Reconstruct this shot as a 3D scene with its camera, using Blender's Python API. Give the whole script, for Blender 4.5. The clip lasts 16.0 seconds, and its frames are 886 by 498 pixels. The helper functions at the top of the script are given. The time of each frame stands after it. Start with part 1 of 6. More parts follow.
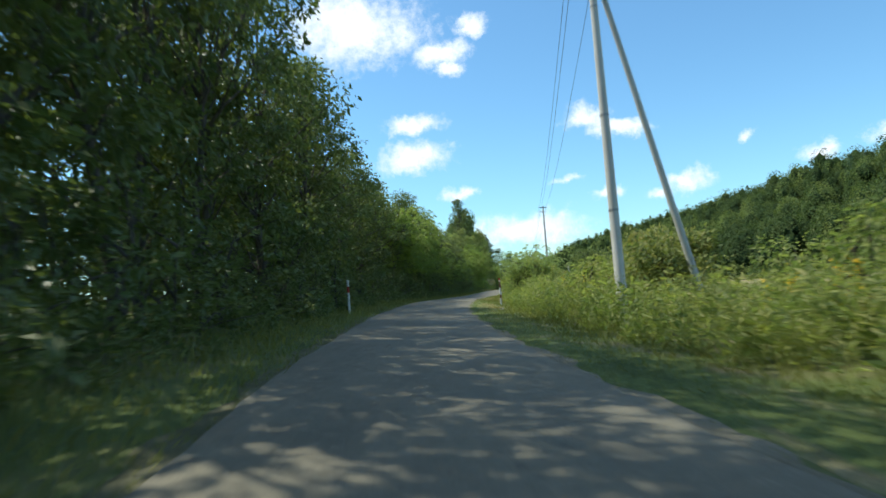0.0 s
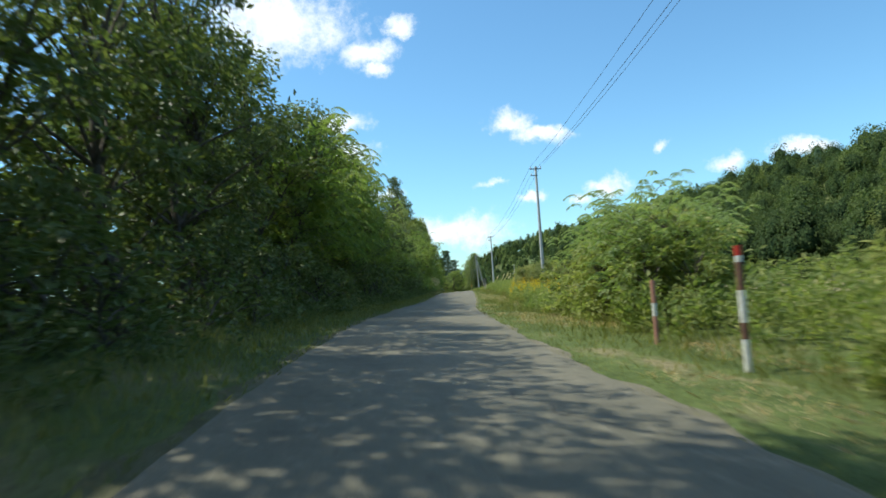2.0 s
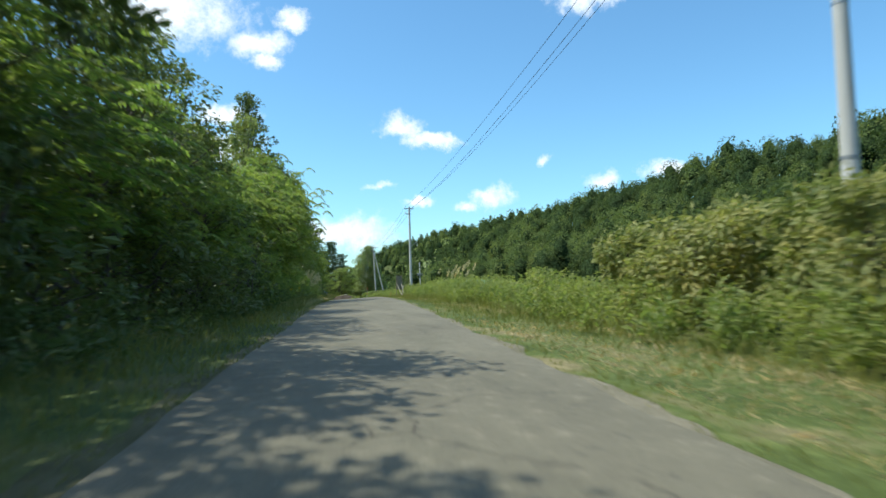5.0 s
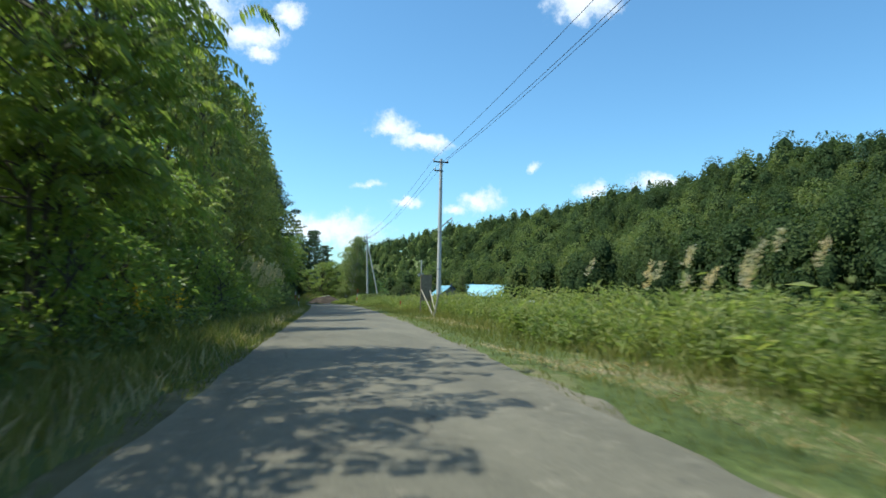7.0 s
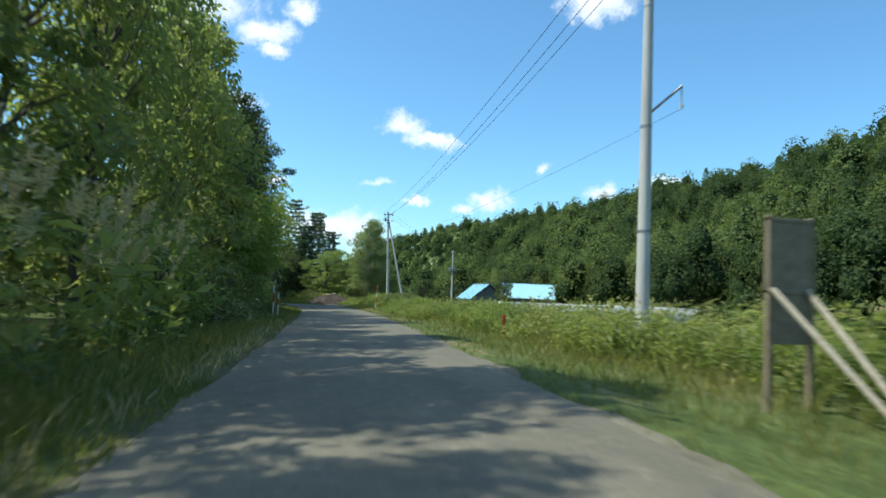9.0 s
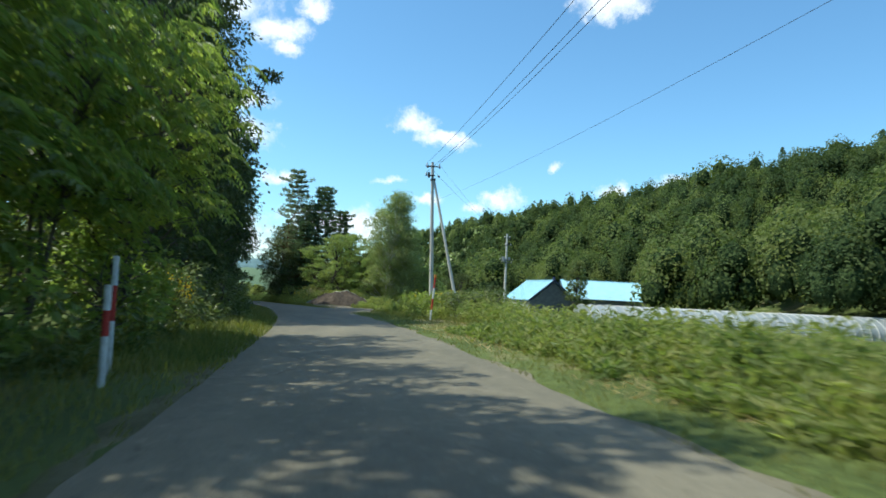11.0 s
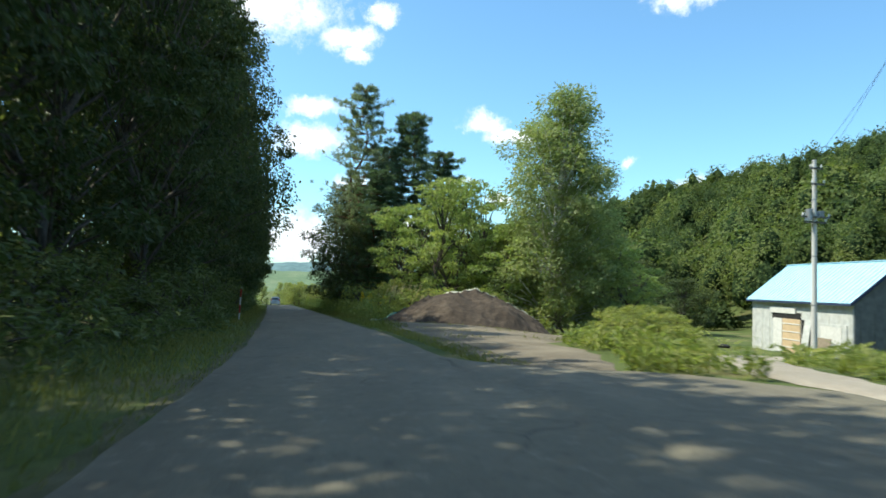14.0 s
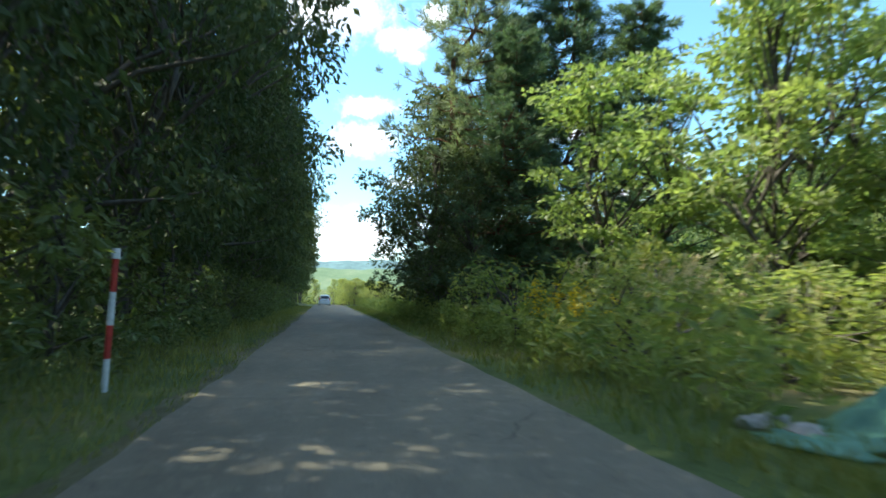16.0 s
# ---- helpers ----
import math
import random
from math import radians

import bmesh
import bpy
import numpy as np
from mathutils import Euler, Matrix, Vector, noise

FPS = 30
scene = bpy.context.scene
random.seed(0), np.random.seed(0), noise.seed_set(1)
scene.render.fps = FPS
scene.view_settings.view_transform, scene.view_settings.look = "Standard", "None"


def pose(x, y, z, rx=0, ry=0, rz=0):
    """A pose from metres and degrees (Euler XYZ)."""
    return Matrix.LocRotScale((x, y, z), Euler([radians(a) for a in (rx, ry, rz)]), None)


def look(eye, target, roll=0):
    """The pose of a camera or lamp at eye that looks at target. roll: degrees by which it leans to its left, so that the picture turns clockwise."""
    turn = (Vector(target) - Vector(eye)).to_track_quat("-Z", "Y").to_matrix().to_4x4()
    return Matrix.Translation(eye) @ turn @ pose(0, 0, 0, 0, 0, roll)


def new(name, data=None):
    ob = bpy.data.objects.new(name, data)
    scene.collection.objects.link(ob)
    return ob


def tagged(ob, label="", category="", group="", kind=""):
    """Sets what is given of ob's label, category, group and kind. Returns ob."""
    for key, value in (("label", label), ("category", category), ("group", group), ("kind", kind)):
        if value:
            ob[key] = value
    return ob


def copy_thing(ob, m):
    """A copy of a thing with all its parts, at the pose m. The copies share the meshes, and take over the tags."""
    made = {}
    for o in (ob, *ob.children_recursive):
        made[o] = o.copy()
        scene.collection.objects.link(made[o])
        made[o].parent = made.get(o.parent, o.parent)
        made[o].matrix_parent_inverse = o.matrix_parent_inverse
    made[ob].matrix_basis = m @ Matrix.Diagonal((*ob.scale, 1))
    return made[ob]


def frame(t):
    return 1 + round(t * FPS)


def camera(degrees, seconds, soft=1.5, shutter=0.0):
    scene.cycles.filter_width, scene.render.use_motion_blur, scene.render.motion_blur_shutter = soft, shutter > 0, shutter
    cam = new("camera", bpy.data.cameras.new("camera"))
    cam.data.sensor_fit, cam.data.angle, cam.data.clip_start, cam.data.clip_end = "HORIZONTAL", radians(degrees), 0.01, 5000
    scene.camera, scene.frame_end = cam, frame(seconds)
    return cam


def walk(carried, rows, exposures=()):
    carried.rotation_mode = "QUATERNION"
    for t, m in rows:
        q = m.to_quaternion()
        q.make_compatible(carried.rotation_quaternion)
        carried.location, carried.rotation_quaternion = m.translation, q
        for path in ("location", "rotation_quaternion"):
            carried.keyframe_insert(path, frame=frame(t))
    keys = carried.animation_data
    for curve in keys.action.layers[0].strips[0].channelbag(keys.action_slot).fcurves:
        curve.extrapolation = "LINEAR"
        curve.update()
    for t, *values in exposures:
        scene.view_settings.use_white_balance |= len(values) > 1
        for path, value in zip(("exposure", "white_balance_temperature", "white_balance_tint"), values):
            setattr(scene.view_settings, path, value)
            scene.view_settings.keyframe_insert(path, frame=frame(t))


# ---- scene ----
# ---------------------------------------------------------------- camera
cam = camera(67.5, 16.0, soft=1.6, shutter=0.26)
# seconds, eye x y z, yaw (left of +y), pitch (up), roll
ROWS = [
    (0, 0.000, 0.000, 1.250, -0.19, 3.84, -4.14),
    (0.5, -0.743, 8.772, 1.426, -2.49, 3.63, -4.10),
    (1, -1.152, 17.047, 1.508, -3.99, 3.53, -3.85),
    (1.5, -1.487, 25.542, 1.572, -5.25, 3.51, -3.62),
    (2, -1.439, 34.086, 1.621, -6.70, 3.53, -3.61),
    (2.5, -1.038, 43.015, 1.789, -8.57, 3.46, -3.32),
    (3, -0.439, 51.831, 1.908, -10.66, 3.43, -3.05),
    (3.5, 0.419, 60.291, 1.918, -12.64, 3.39, -2.83),
    (4, 1.508, 68.704, 1.861, -14.52, 3.38, -2.60),
    (4.5, 2.970, 77.400, 1.787, -16.00, 3.34, -2.42),
    (7, 9.442, 119.305, 2.444, -17.80, 3.54, 1.07),
    (7.5, 10.563, 126.829, 2.446, -18.03, 3.54, 1.31),
    (8, 11.768, 134.722, 2.413, -17.83, 3.54, 1.62),
    (8.5, 12.890, 142.298, 2.346, -17.53, 3.48, 2.12),
    (9, 13.987, 149.843, 2.293, -17.13, 3.44, 2.30),
    (11.5, 18.900, 186.679, 1.783, -16.00, 3.23, 2.71),
    (12, 19.743, 193.979, 1.723, -15.24, 3.30, 2.09),
    (12.5, 20.387, 201.353, 1.534, -14.14, 3.26, 1.93),
    (13, 20.781, 208.516, 1.373, -12.61, 3.19, 2.29),
    (13.5, 21.170, 215.824, 1.212, -11.16, 3.11, 2.53),
    (14, 21.400, 223.332, 1.050, -9.99, 3.07, 1.80),
    (14.5, 21.338, 230.762, 0.873, -8.98, 3.02, 1.88),
    (15, 21.181, 238.108, 0.671, -7.66, 2.98, 1.86),
    (15.5, 20.763, 245.510, 0.497, -6.62, 2.91, 1.99),
    (16, 20.319, 252.565, 0.293, -5.33, 2.82, 1.93),
]


def view(x, y, z, yaw, pitch, roll):
    a, p = radians(yaw), radians(pitch)
    ahead = (-math.sin(a) * math.cos(p), math.cos(a) * math.cos(p), math.sin(p))
    return look((x, y, z), (x + ahead[0], y + ahead[1], z + ahead[2]), roll)


EXPOSURE = [(0, 0.10, 6200, 8), (3.5, 0.10, 6200, 7), (4.5, 0.15, 6150, 7), (7, 0.05, 5950, 7), (9, 0.08, 5950, 7), (12, 0.17, 6200, 6), (13.5, 0.32, 6350, 8), (14.5, 0.52, 6450, 8), (15.2, 0.64, 6450, 9), (16, 1.06, 6350, 9)]
walk(cam, [(t, view(*row)) for t, *row in ROWS], EXPOSURE)

# ---------------------------------------------------------------- light
SUN_AZ, SUN_EL = -78.0, 57.0  # degrees right of +y, above the horizon
sun = new("sun", bpy.data.lights.new("sun", "SUN"))
sun.data.energy, sun.data.angle, sun.data.color = 5.0, radians(0.53), (1.0, 0.96, 0.80)
sdir = Vector((math.sin(radians(SUN_AZ)) * math.cos(radians(SUN_EL)), math.cos(radians(SUN_AZ)) * math.cos(radians(SUN_EL)), math.sin(radians(SUN_EL))))
sun.matrix_world = look(sdir * 300, (0, 0, 0))

world = bpy.data.worlds.new("sky")
scene.world = world
world.use_nodes = True
wt = world.node_tree
wt.nodes.clear()
w_out = wt.nodes.new("ShaderNodeOutputWorld")
w_bg = wt.nodes.new("ShaderNodeBackground")
w_bg.inputs["Strength"].default_value = 0.180
w_sky = wt.nodes.new("ShaderNodeTexSky")
w_sky.sky_type, w_sky.sun_disc = "NISHITA", False
w_sky.sun_elevation, w_sky.sun_rotation = radians(SUN_EL), radians(SUN_AZ)
w_sky.air_density, w_sky.dust_density, w_sky.ozone_density = 1.0, 0.6, 2.2
# fair-weather clouds: azimuth right of +y, elevation, half width, half height (degrees)
CLOUDS = [
    (-5.3, 22.2, 6.2, 3.2), (0.8, 20.2, 2.6, 1.5), (4.1, 22.0, 1.3, 0.9), (1.7, 18.5, 1.3, 0.6), (-1.4, 14.7, 2.9, 1.0),
    (-1.6, 11.8, 3.1, 1.4), (13.1, 13.8, 2.1, 1.2), (16.1, 12.5, 2.6, 0.7), (7.8, 4.9, 5.6, 1.7), (11.4, 8.9, 1.4, 0.5),
    (2.1, 8.6, 1.7, 0.7), (14.9, 7.5, 1.2, 0.6), (20.9, 7.8, 1.9, 1.0), (18.8, 6.9, 1.2, 0.6), (30.6, 8.7, 1.4, 1.0),
    (35.6, 8.9, 2.3, 0.8), (25.5, 10.7, 0.8, 0.45), (29.6, 23.6, 3.2, 1.4), (-2.4, 3.6, 4.2, 2.4),
]
w_co = wt.nodes.new("ShaderNodeTexCoord")


def wwarp(where, scale, amount):
    """Directions pushed about by noise, for ragged cloud outlines."""
    n = wt.nodes.new("ShaderNodeTexNoise")
    n.inputs["Scale"].default_value, n.inputs["Detail"].default_value, n.inputs["Roughness"].default_value = scale, 5.0, 0.6
    wt.links.new(where, n.inputs["Vector"])
    mid = wt.nodes.new("ShaderNodeVectorMath")
    mid.operation = "SUBTRACT"
    mid.inputs[1].default_value = (0.5, 0.5, 0.5)
    wt.links.new(n.outputs["Color"], mid.inputs[0])
    add = wt.nodes.new("ShaderNodeVectorMath")
    add.operation = "MULTIPLY_ADD"
    add.inputs[1].default_value = (amount, amount, amount)
    wt.links.new(mid.outputs[0], add.inputs[0])
    wt.links.new(where, add.inputs[2])
    return add.outputs[0]


w_bent = wwarp(wwarp(w_co.outputs["Generated"], 16.0, 0.050), 48.0, 0.022)


def wmath(op, a, b=None):
    n = wt.nodes.new("ShaderNodeMath")
    n.operation = op
    for k, v in enumerate((a, b)):
        if v is None:
            continue
        if isinstance(v, (int, float)):
            n.inputs[k].default_value = v
        else:
            wt.links.new(v, n.inputs[k])
    return n.outputs[0]


def wnoise(scale, detail, rough):
    n = wt.nodes.new("ShaderNodeTexNoise")
    n.inputs["Scale"].default_value, n.inputs["Detail"].default_value, n.inputs["Roughness"].default_value = scale, detail, rough
    wt.links.new(w_co.outputs["Generated"], n.inputs["Vector"])
    return n.outputs["Fac"]


best = None
for az, el, hw, hh in CLOUDS:
    a, e = radians(az), radians(el)
    c = Vector((math.sin(a) * math.cos(e), math.cos(a) * math.cos(e), math.sin(e)))
    e1 = Vector((math.cos(a), -math.sin(a), 0))
    e2 = e1.cross(c)
    turn = Matrix((e1, e2 if e2.z > 0 else -e2, c if e2.z > 0 else c)).transposed()
    if turn.determinant() < 0:
        turn = Matrix((e1, e2, -c if e2.z > 0 else c)).transposed()
    m = wt.nodes.new("ShaderNodeMapping")
    m.vector_type = "TEXTURE"
    m.inputs["Location"].default_value = c
    m.inputs["Rotation"].default_value = turn.to_euler()
    m.inputs["Scale"].default_value = (radians(hw), radians(hh), radians(hw))
    wt.links.new(w_bent, m.inputs["Vector"])
    ln = wt.nodes.new("ShaderNodeVectorMath")
    ln.operation = "LENGTH"
    wt.links.new(m.outputs[0], ln.inputs[0])
    best = ln.outputs["Value"] if best is None else wmath("MINIMUM", best, ln.outputs["Value"])
body = wmath("SUBTRACT", 1.0, best)
puff = wmath("MULTIPLY", wmath("SUBTRACT", wnoise(12.0, 6.0, 0.6), 0.5), 1.2)
fine = wmath("MULTIPLY", wmath("SUBTRACT", wnoise(55.0, 6.0, 0.7), 0.5), 1.3)
dens = wmath("ADD", wmath("ADD", body, puff), fine)
w_ramp = wt.nodes.new("ShaderNodeMapRange")
w_ramp.interpolation_type = "SMOOTHSTEP"
w_ramp.inputs["From Min"].default_value, w_ramp.inputs["From Max"].default_value = -0.22, 0.80
wt.links.new(dens, w_ramp.inputs["Value"])
# scattered cumulus overhead, out of view, added as neutral fill for the blue shade
w_xyz = wt.nodes.new("ShaderNodeSeparateXYZ")
wt.links.new(w_co.outputs["Generated"], w_xyz.inputs[0])
w_high = wt.nodes.new("ShaderNodeMapRange")
w_high.interpolation_type = "SMOOTHSTEP"
w_high.inputs["From Min"].default_value, w_high.inputs["From Max"].default_value = 0.50, 0.62
wt.links.new(w_xyz.outputs["Z"], w_high.inputs["Value"])
w_over = wt.nodes.new("ShaderNodeMapRange")
w_over.interpolation_type = "SMOOTHSTEP"
w_over.inputs["From Min"].default_value, w_over.inputs["From Max"].default_value = 0.46, 0.60
wt.links.new(wnoise(3.6, 6.0, 0.55), w_over.inputs["Value"])
cover = wmath("MAXIMUM", w_ramp.outputs[0], wmath("MULTIPLY", w_high.outputs[0], wmath("MULTIPLY", w_over.outputs[0], 0.50)))
w_mix = wt.nodes.new("ShaderNodeMix")
w_mix.data_type = "RGBA"
wt.links.new(cover, w_mix.inputs["Factor"])
w_tint = wt.nodes.new("ShaderNodeMix")
w_tint.data_type, w_tint.blend_type = "RGBA", "MULTIPLY"
w_tint.inputs["Factor"].default_value = 1.0
w_tint.inputs["B"].default_value = (0.70, 0.98, 1.02, 1)
wt.links.new(w_sky.outputs[0], w_tint.inputs["A"])
wt.links.new(w_tint.outputs["Result"], w_mix.inputs["A"])
w_grey = wt.nodes.new("ShaderNodeMix")
w_grey.data_type = "RGBA"
w_grey.inputs["A"].default_value, w_grey.inputs["B"].default_value = (4.6, 5.1, 5.6, 1), (6.9, 6.9, 6.8, 1)
wt.links.new(wnoise(30.0, 5.0, 0.6), w_grey.inputs["Factor"])
wt.links.new(w_grey.outputs["Result"], w_mix.inputs["B"])
wt.links.new(w_mix.outputs["Result"], w_bg.inputs["Color"])
wt.links.new(w_bg.outputs[0], w_out.inputs[0])

# ---------------------------------------------------------------- materials
RNG = np.random.default_rng(7)


class Mat:
    """A small node-material writer."""

    def __init__(self, name):
        self.m = bpy.data.materials.new(name)
        self.m.use_nodes = True
        self.t = self.m.node_tree
        self.t.nodes.clear()
        self.out = self.t.nodes.new("ShaderNodeOutputMaterial")
        self.co = self.t.nodes.new("ShaderNodeTexCoord").outputs["Object"]
        self.geo = self.t.nodes.new("ShaderNodeNewGeometry")

    def node(self, kind, **inputs):
        n = self.t.nodes.new(kind)
        for k, v in inputs.items():
            self.put(n.inputs[k.replace("_", " ")], v)
        return n

    def put(self, socket, v):
        if isinstance(v, bpy.types.NodeSocket):
            self.t.links.new(v, socket)
        else:
            socket.default_value = v

    def noise(self, scale, detail=4.0, rough=0.55, where=None, stretch=None):
        v = where or self.geo.outputs["Position"]
        if stretch:
            v = self.node("ShaderNodeMapping", Vector=v, Scale=stretch).outputs[0]
        return self.node("ShaderNodeTexNoise", Vector=v, Scale=scale, Detail=detail, Roughness=rough).outputs["Fac"]

    def ramp(self, fac, *stops):
        n = self.node("ShaderNodeValToRGB", Fac=fac)
        while len(n.color_ramp.elements) < len(stops):
            n.color_ramp.elements.new(0.5)
        for e, (p, c) in zip(n.color_ramp.elements, stops):
            e.position, e.color = p, (*c, 1) if len(c) == 3 else c
        return n.outputs[0]

    def mix(self, fac, a, b, kind="MIX"):
        n = self.t.nodes.new("ShaderNodeMix")
        n.data_type, n.blend_type = "RGBA", kind
        for k, v in (("Factor", fac), ("A", a), ("B", b)):
            self.put(n.inputs[k], (*v, 1) if isinstance(v, tuple) and len(v) == 3 else v)
        return n.outputs["Result"]

    def bump(self, height, strength, distance=0.02):
        return self.node("ShaderNodeBump", Height=height, Strength=strength, Distance=distance).outputs[0]

    def skin(self, color, rough=0.8, metal=0.0, normal=None, spec=0.5):
        b = self.node("ShaderNodeBsdfPrincipled", Roughness=rough, Metallic=metal)
        self.put(b.inputs["Base Color"], (*color, 1) if isinstance(color, tuple) else color)
        b.inputs["Specular IOR Level"].default_value = spec
        if normal:
            self.put(b.inputs["Normal"], normal)
        self.t.links.new(b.outputs[0], self.out.inputs[0])
        return self.m


def leaf_mat(name, dark, mid, light, trans=0.35, rough=0.45, tint=None, patch=1.3, glow=1.0, spec=0.35):
    """Leaves: each differs, light passes through, a faint waxy gloss."""
    k = Mat(name)
    rnd = k.geo.outputs["Random Per Island"]
    obr = k.t.nodes.new("ShaderNodeObjectInfo").outputs["Random"]
    col = k.ramp(rnd, (0.0, dark), (0.55, mid), (1.0, light))
    col = k.mix(0.35, col, k.ramp(obr, (0.0, dark), (0.5, mid), (1.0, tint or light)))
    col = k.mix(k.ramp(k.noise(0.35, 3), (0.35, (0, 0, 0)), (0.7, (1, 1, 1))), col, k.mix(0.5, col, light), "MIX")
    col = k.mix(k.ramp(k.noise(patch, 3), (0.35, (0, 0, 0)), (0.68, (0.75, 0.75, 0.75))), col, k.mix(1.0, col, (1.5, 1.25, 0.95), "MULTIPLY"))
    b = k.node("ShaderNodeBsdfPrincipled", Roughness=rough)
    k.put(b.inputs["Base Color"], col)
    b.inputs["Specular IOR Level"].default_value = spec
    tr = k.t.nodes.new("ShaderNodeBsdfTranslucent")
    k.put(tr.inputs["Color"], k.mix(1.0, col, (1.20 * glow, 1.36 * glow, 0.74 * glow), "MULTIPLY"))
    mx = k.t.nodes.new("ShaderNodeMixShader")
    mx.inputs[0].default_value = trans
    k.t.links.new(b.outputs[0], mx.inputs[1])
    k.t.links.new(tr.outputs[0], mx.inputs[2])
    k.t.links.new(mx.outputs[0], k.out.inputs[0])
    return k.m


def m_bark(name, a, b, scale=9):
    k = Mat(name)
    n = k.noise(scale, 6, 0.65, stretch=(1, 1, 0.25))
    return k.skin(k.ramp(n, (0.3, a), (0.7, b)), 0.9, normal=k.bump(n, 0.7, 0.03), spec=0.2)


LEAF_FOREST = leaf_mat("forest_leaf", (0.060, 0.088, 0.032), (0.106, 0.145, 0.050), (0.182, 0.215, 0.084), 0.36, tint=(0.09, 0.135, 0.042), glow=1.0)
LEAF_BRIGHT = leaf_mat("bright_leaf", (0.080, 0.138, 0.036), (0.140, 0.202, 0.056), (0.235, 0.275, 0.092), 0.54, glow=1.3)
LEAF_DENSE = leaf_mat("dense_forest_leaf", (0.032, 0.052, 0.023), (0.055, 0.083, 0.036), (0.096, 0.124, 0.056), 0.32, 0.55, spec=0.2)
# sunlight is put into this lighter leaf colour and its raised glow
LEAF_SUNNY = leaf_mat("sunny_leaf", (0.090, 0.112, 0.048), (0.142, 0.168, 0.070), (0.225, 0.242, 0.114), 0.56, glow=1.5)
LEAF_WEED = leaf_mat("weed_leaf", (0.090, 0.136, 0.042), (0.166, 0.216, 0.070), (0.310, 0.328, 0.128), 0.46, 0.6, glow=1.2)
LEAF_PALE = leaf_mat("pale_shrub_leaf", (0.100, 0.150, 0.044), (0.175, 0.215, 0.076), (0.350, 0.340, 0.150), 0.38, 0.6)
LEAF_HILL = leaf_mat("hill_leaf", (0.046, 0.072, 0.027), (0.066, 0.100, 0.036), (0.096, 0.128, 0.052), 0.35, 0.8, patch=0.11, spec=0.05)
LEAF_HILL_DARK = leaf_mat("dark_hill_leaf", (0.034, 0.058, 0.025), (0.050, 0.079, 0.033), (0.074, 0.104, 0.045), 0.32, 0.8, patch=0.11, spec=0.05)
LEAF_HILL_PALE = leaf_mat("pale_hill_leaf", (0.082, 0.116, 0.042), (0.112, 0.152, 0.054), (0.152, 0.188, 0.078), 0.38, 0.8, patch=0.11, spec=0.05)
LEAF_BIRCH = leaf_mat("birch_leaf", (0.122, 0.176, 0.082), (0.205, 0.262, 0.126), (0.345, 0.388, 0.212), 0.44, glow=1.15)
NEEDLE = leaf_mat("pine_needle", (0.050, 0.096, 0.064), (0.080, 0.142, 0.090), (0.135, 0.192, 0.120), 0.36, 0.55)
NEEDLE_BLUE = leaf_mat("pale_pine_needle", (0.104, 0.150, 0.120), (0.158, 0.210, 0.160), (0.240, 0.292, 0.220), 0.42, 0.55)
LEAF_YOUNG = leaf_mat("young_tree_leaf", (0.096, 0.156, 0.060), (0.162, 0.228, 0.088), (0.285, 0.335, 0.150), 0.50, glow=1.2)
GRASS = leaf_mat("grass_blade", (0.080, 0.114, 0.028), (0.145, 0.180, 0.044), (0.265, 0.255, 0.095), 0.42, 0.55)
GRASS_DRY = leaf_mat("dry_grass_blade", (0.270, 0.222, 0.126), (0.400, 0.335, 0.200), (0.530, 0.455, 0.290), 0.30, 0.8)
YELLOW = leaf_mat("goldenrod_flower", (0.420, 0.280, 0.010), (0.620, 0.420, 0.012), (0.750, 0.560, 0.030), 0.25, 0.8)
PLUME = leaf_mat("reed_plume", (0.360, 0.300, 0.220), (0.480, 0.410, 0.310), (0.620, 0.550, 0.430), 0.45, 0.9)
BARK = m_bark("grey_bark", (0.055, 0.048, 0.040), (0.160, 0.140, 0.115))
BARK_PINE = m_bark("red_pine_bark", (0.090, 0.048, 0.030), (0.260, 0.140, 0.085))


def birch_bark():
    k = Mat("birch_bark")
    n = k.noise(3.0, 5, 0.6, stretch=(1.5, 1.5, 5.0))
    return k.skin(k.ramp(n, (0.36, (0.06, 0.055, 0.05)), (0.44, (0.62, 0.60, 0.55)), (0.8, (0.75, 0.73, 0.68))), 0.8, spec=0.25)


BARK_BIRCH = birch_bark()


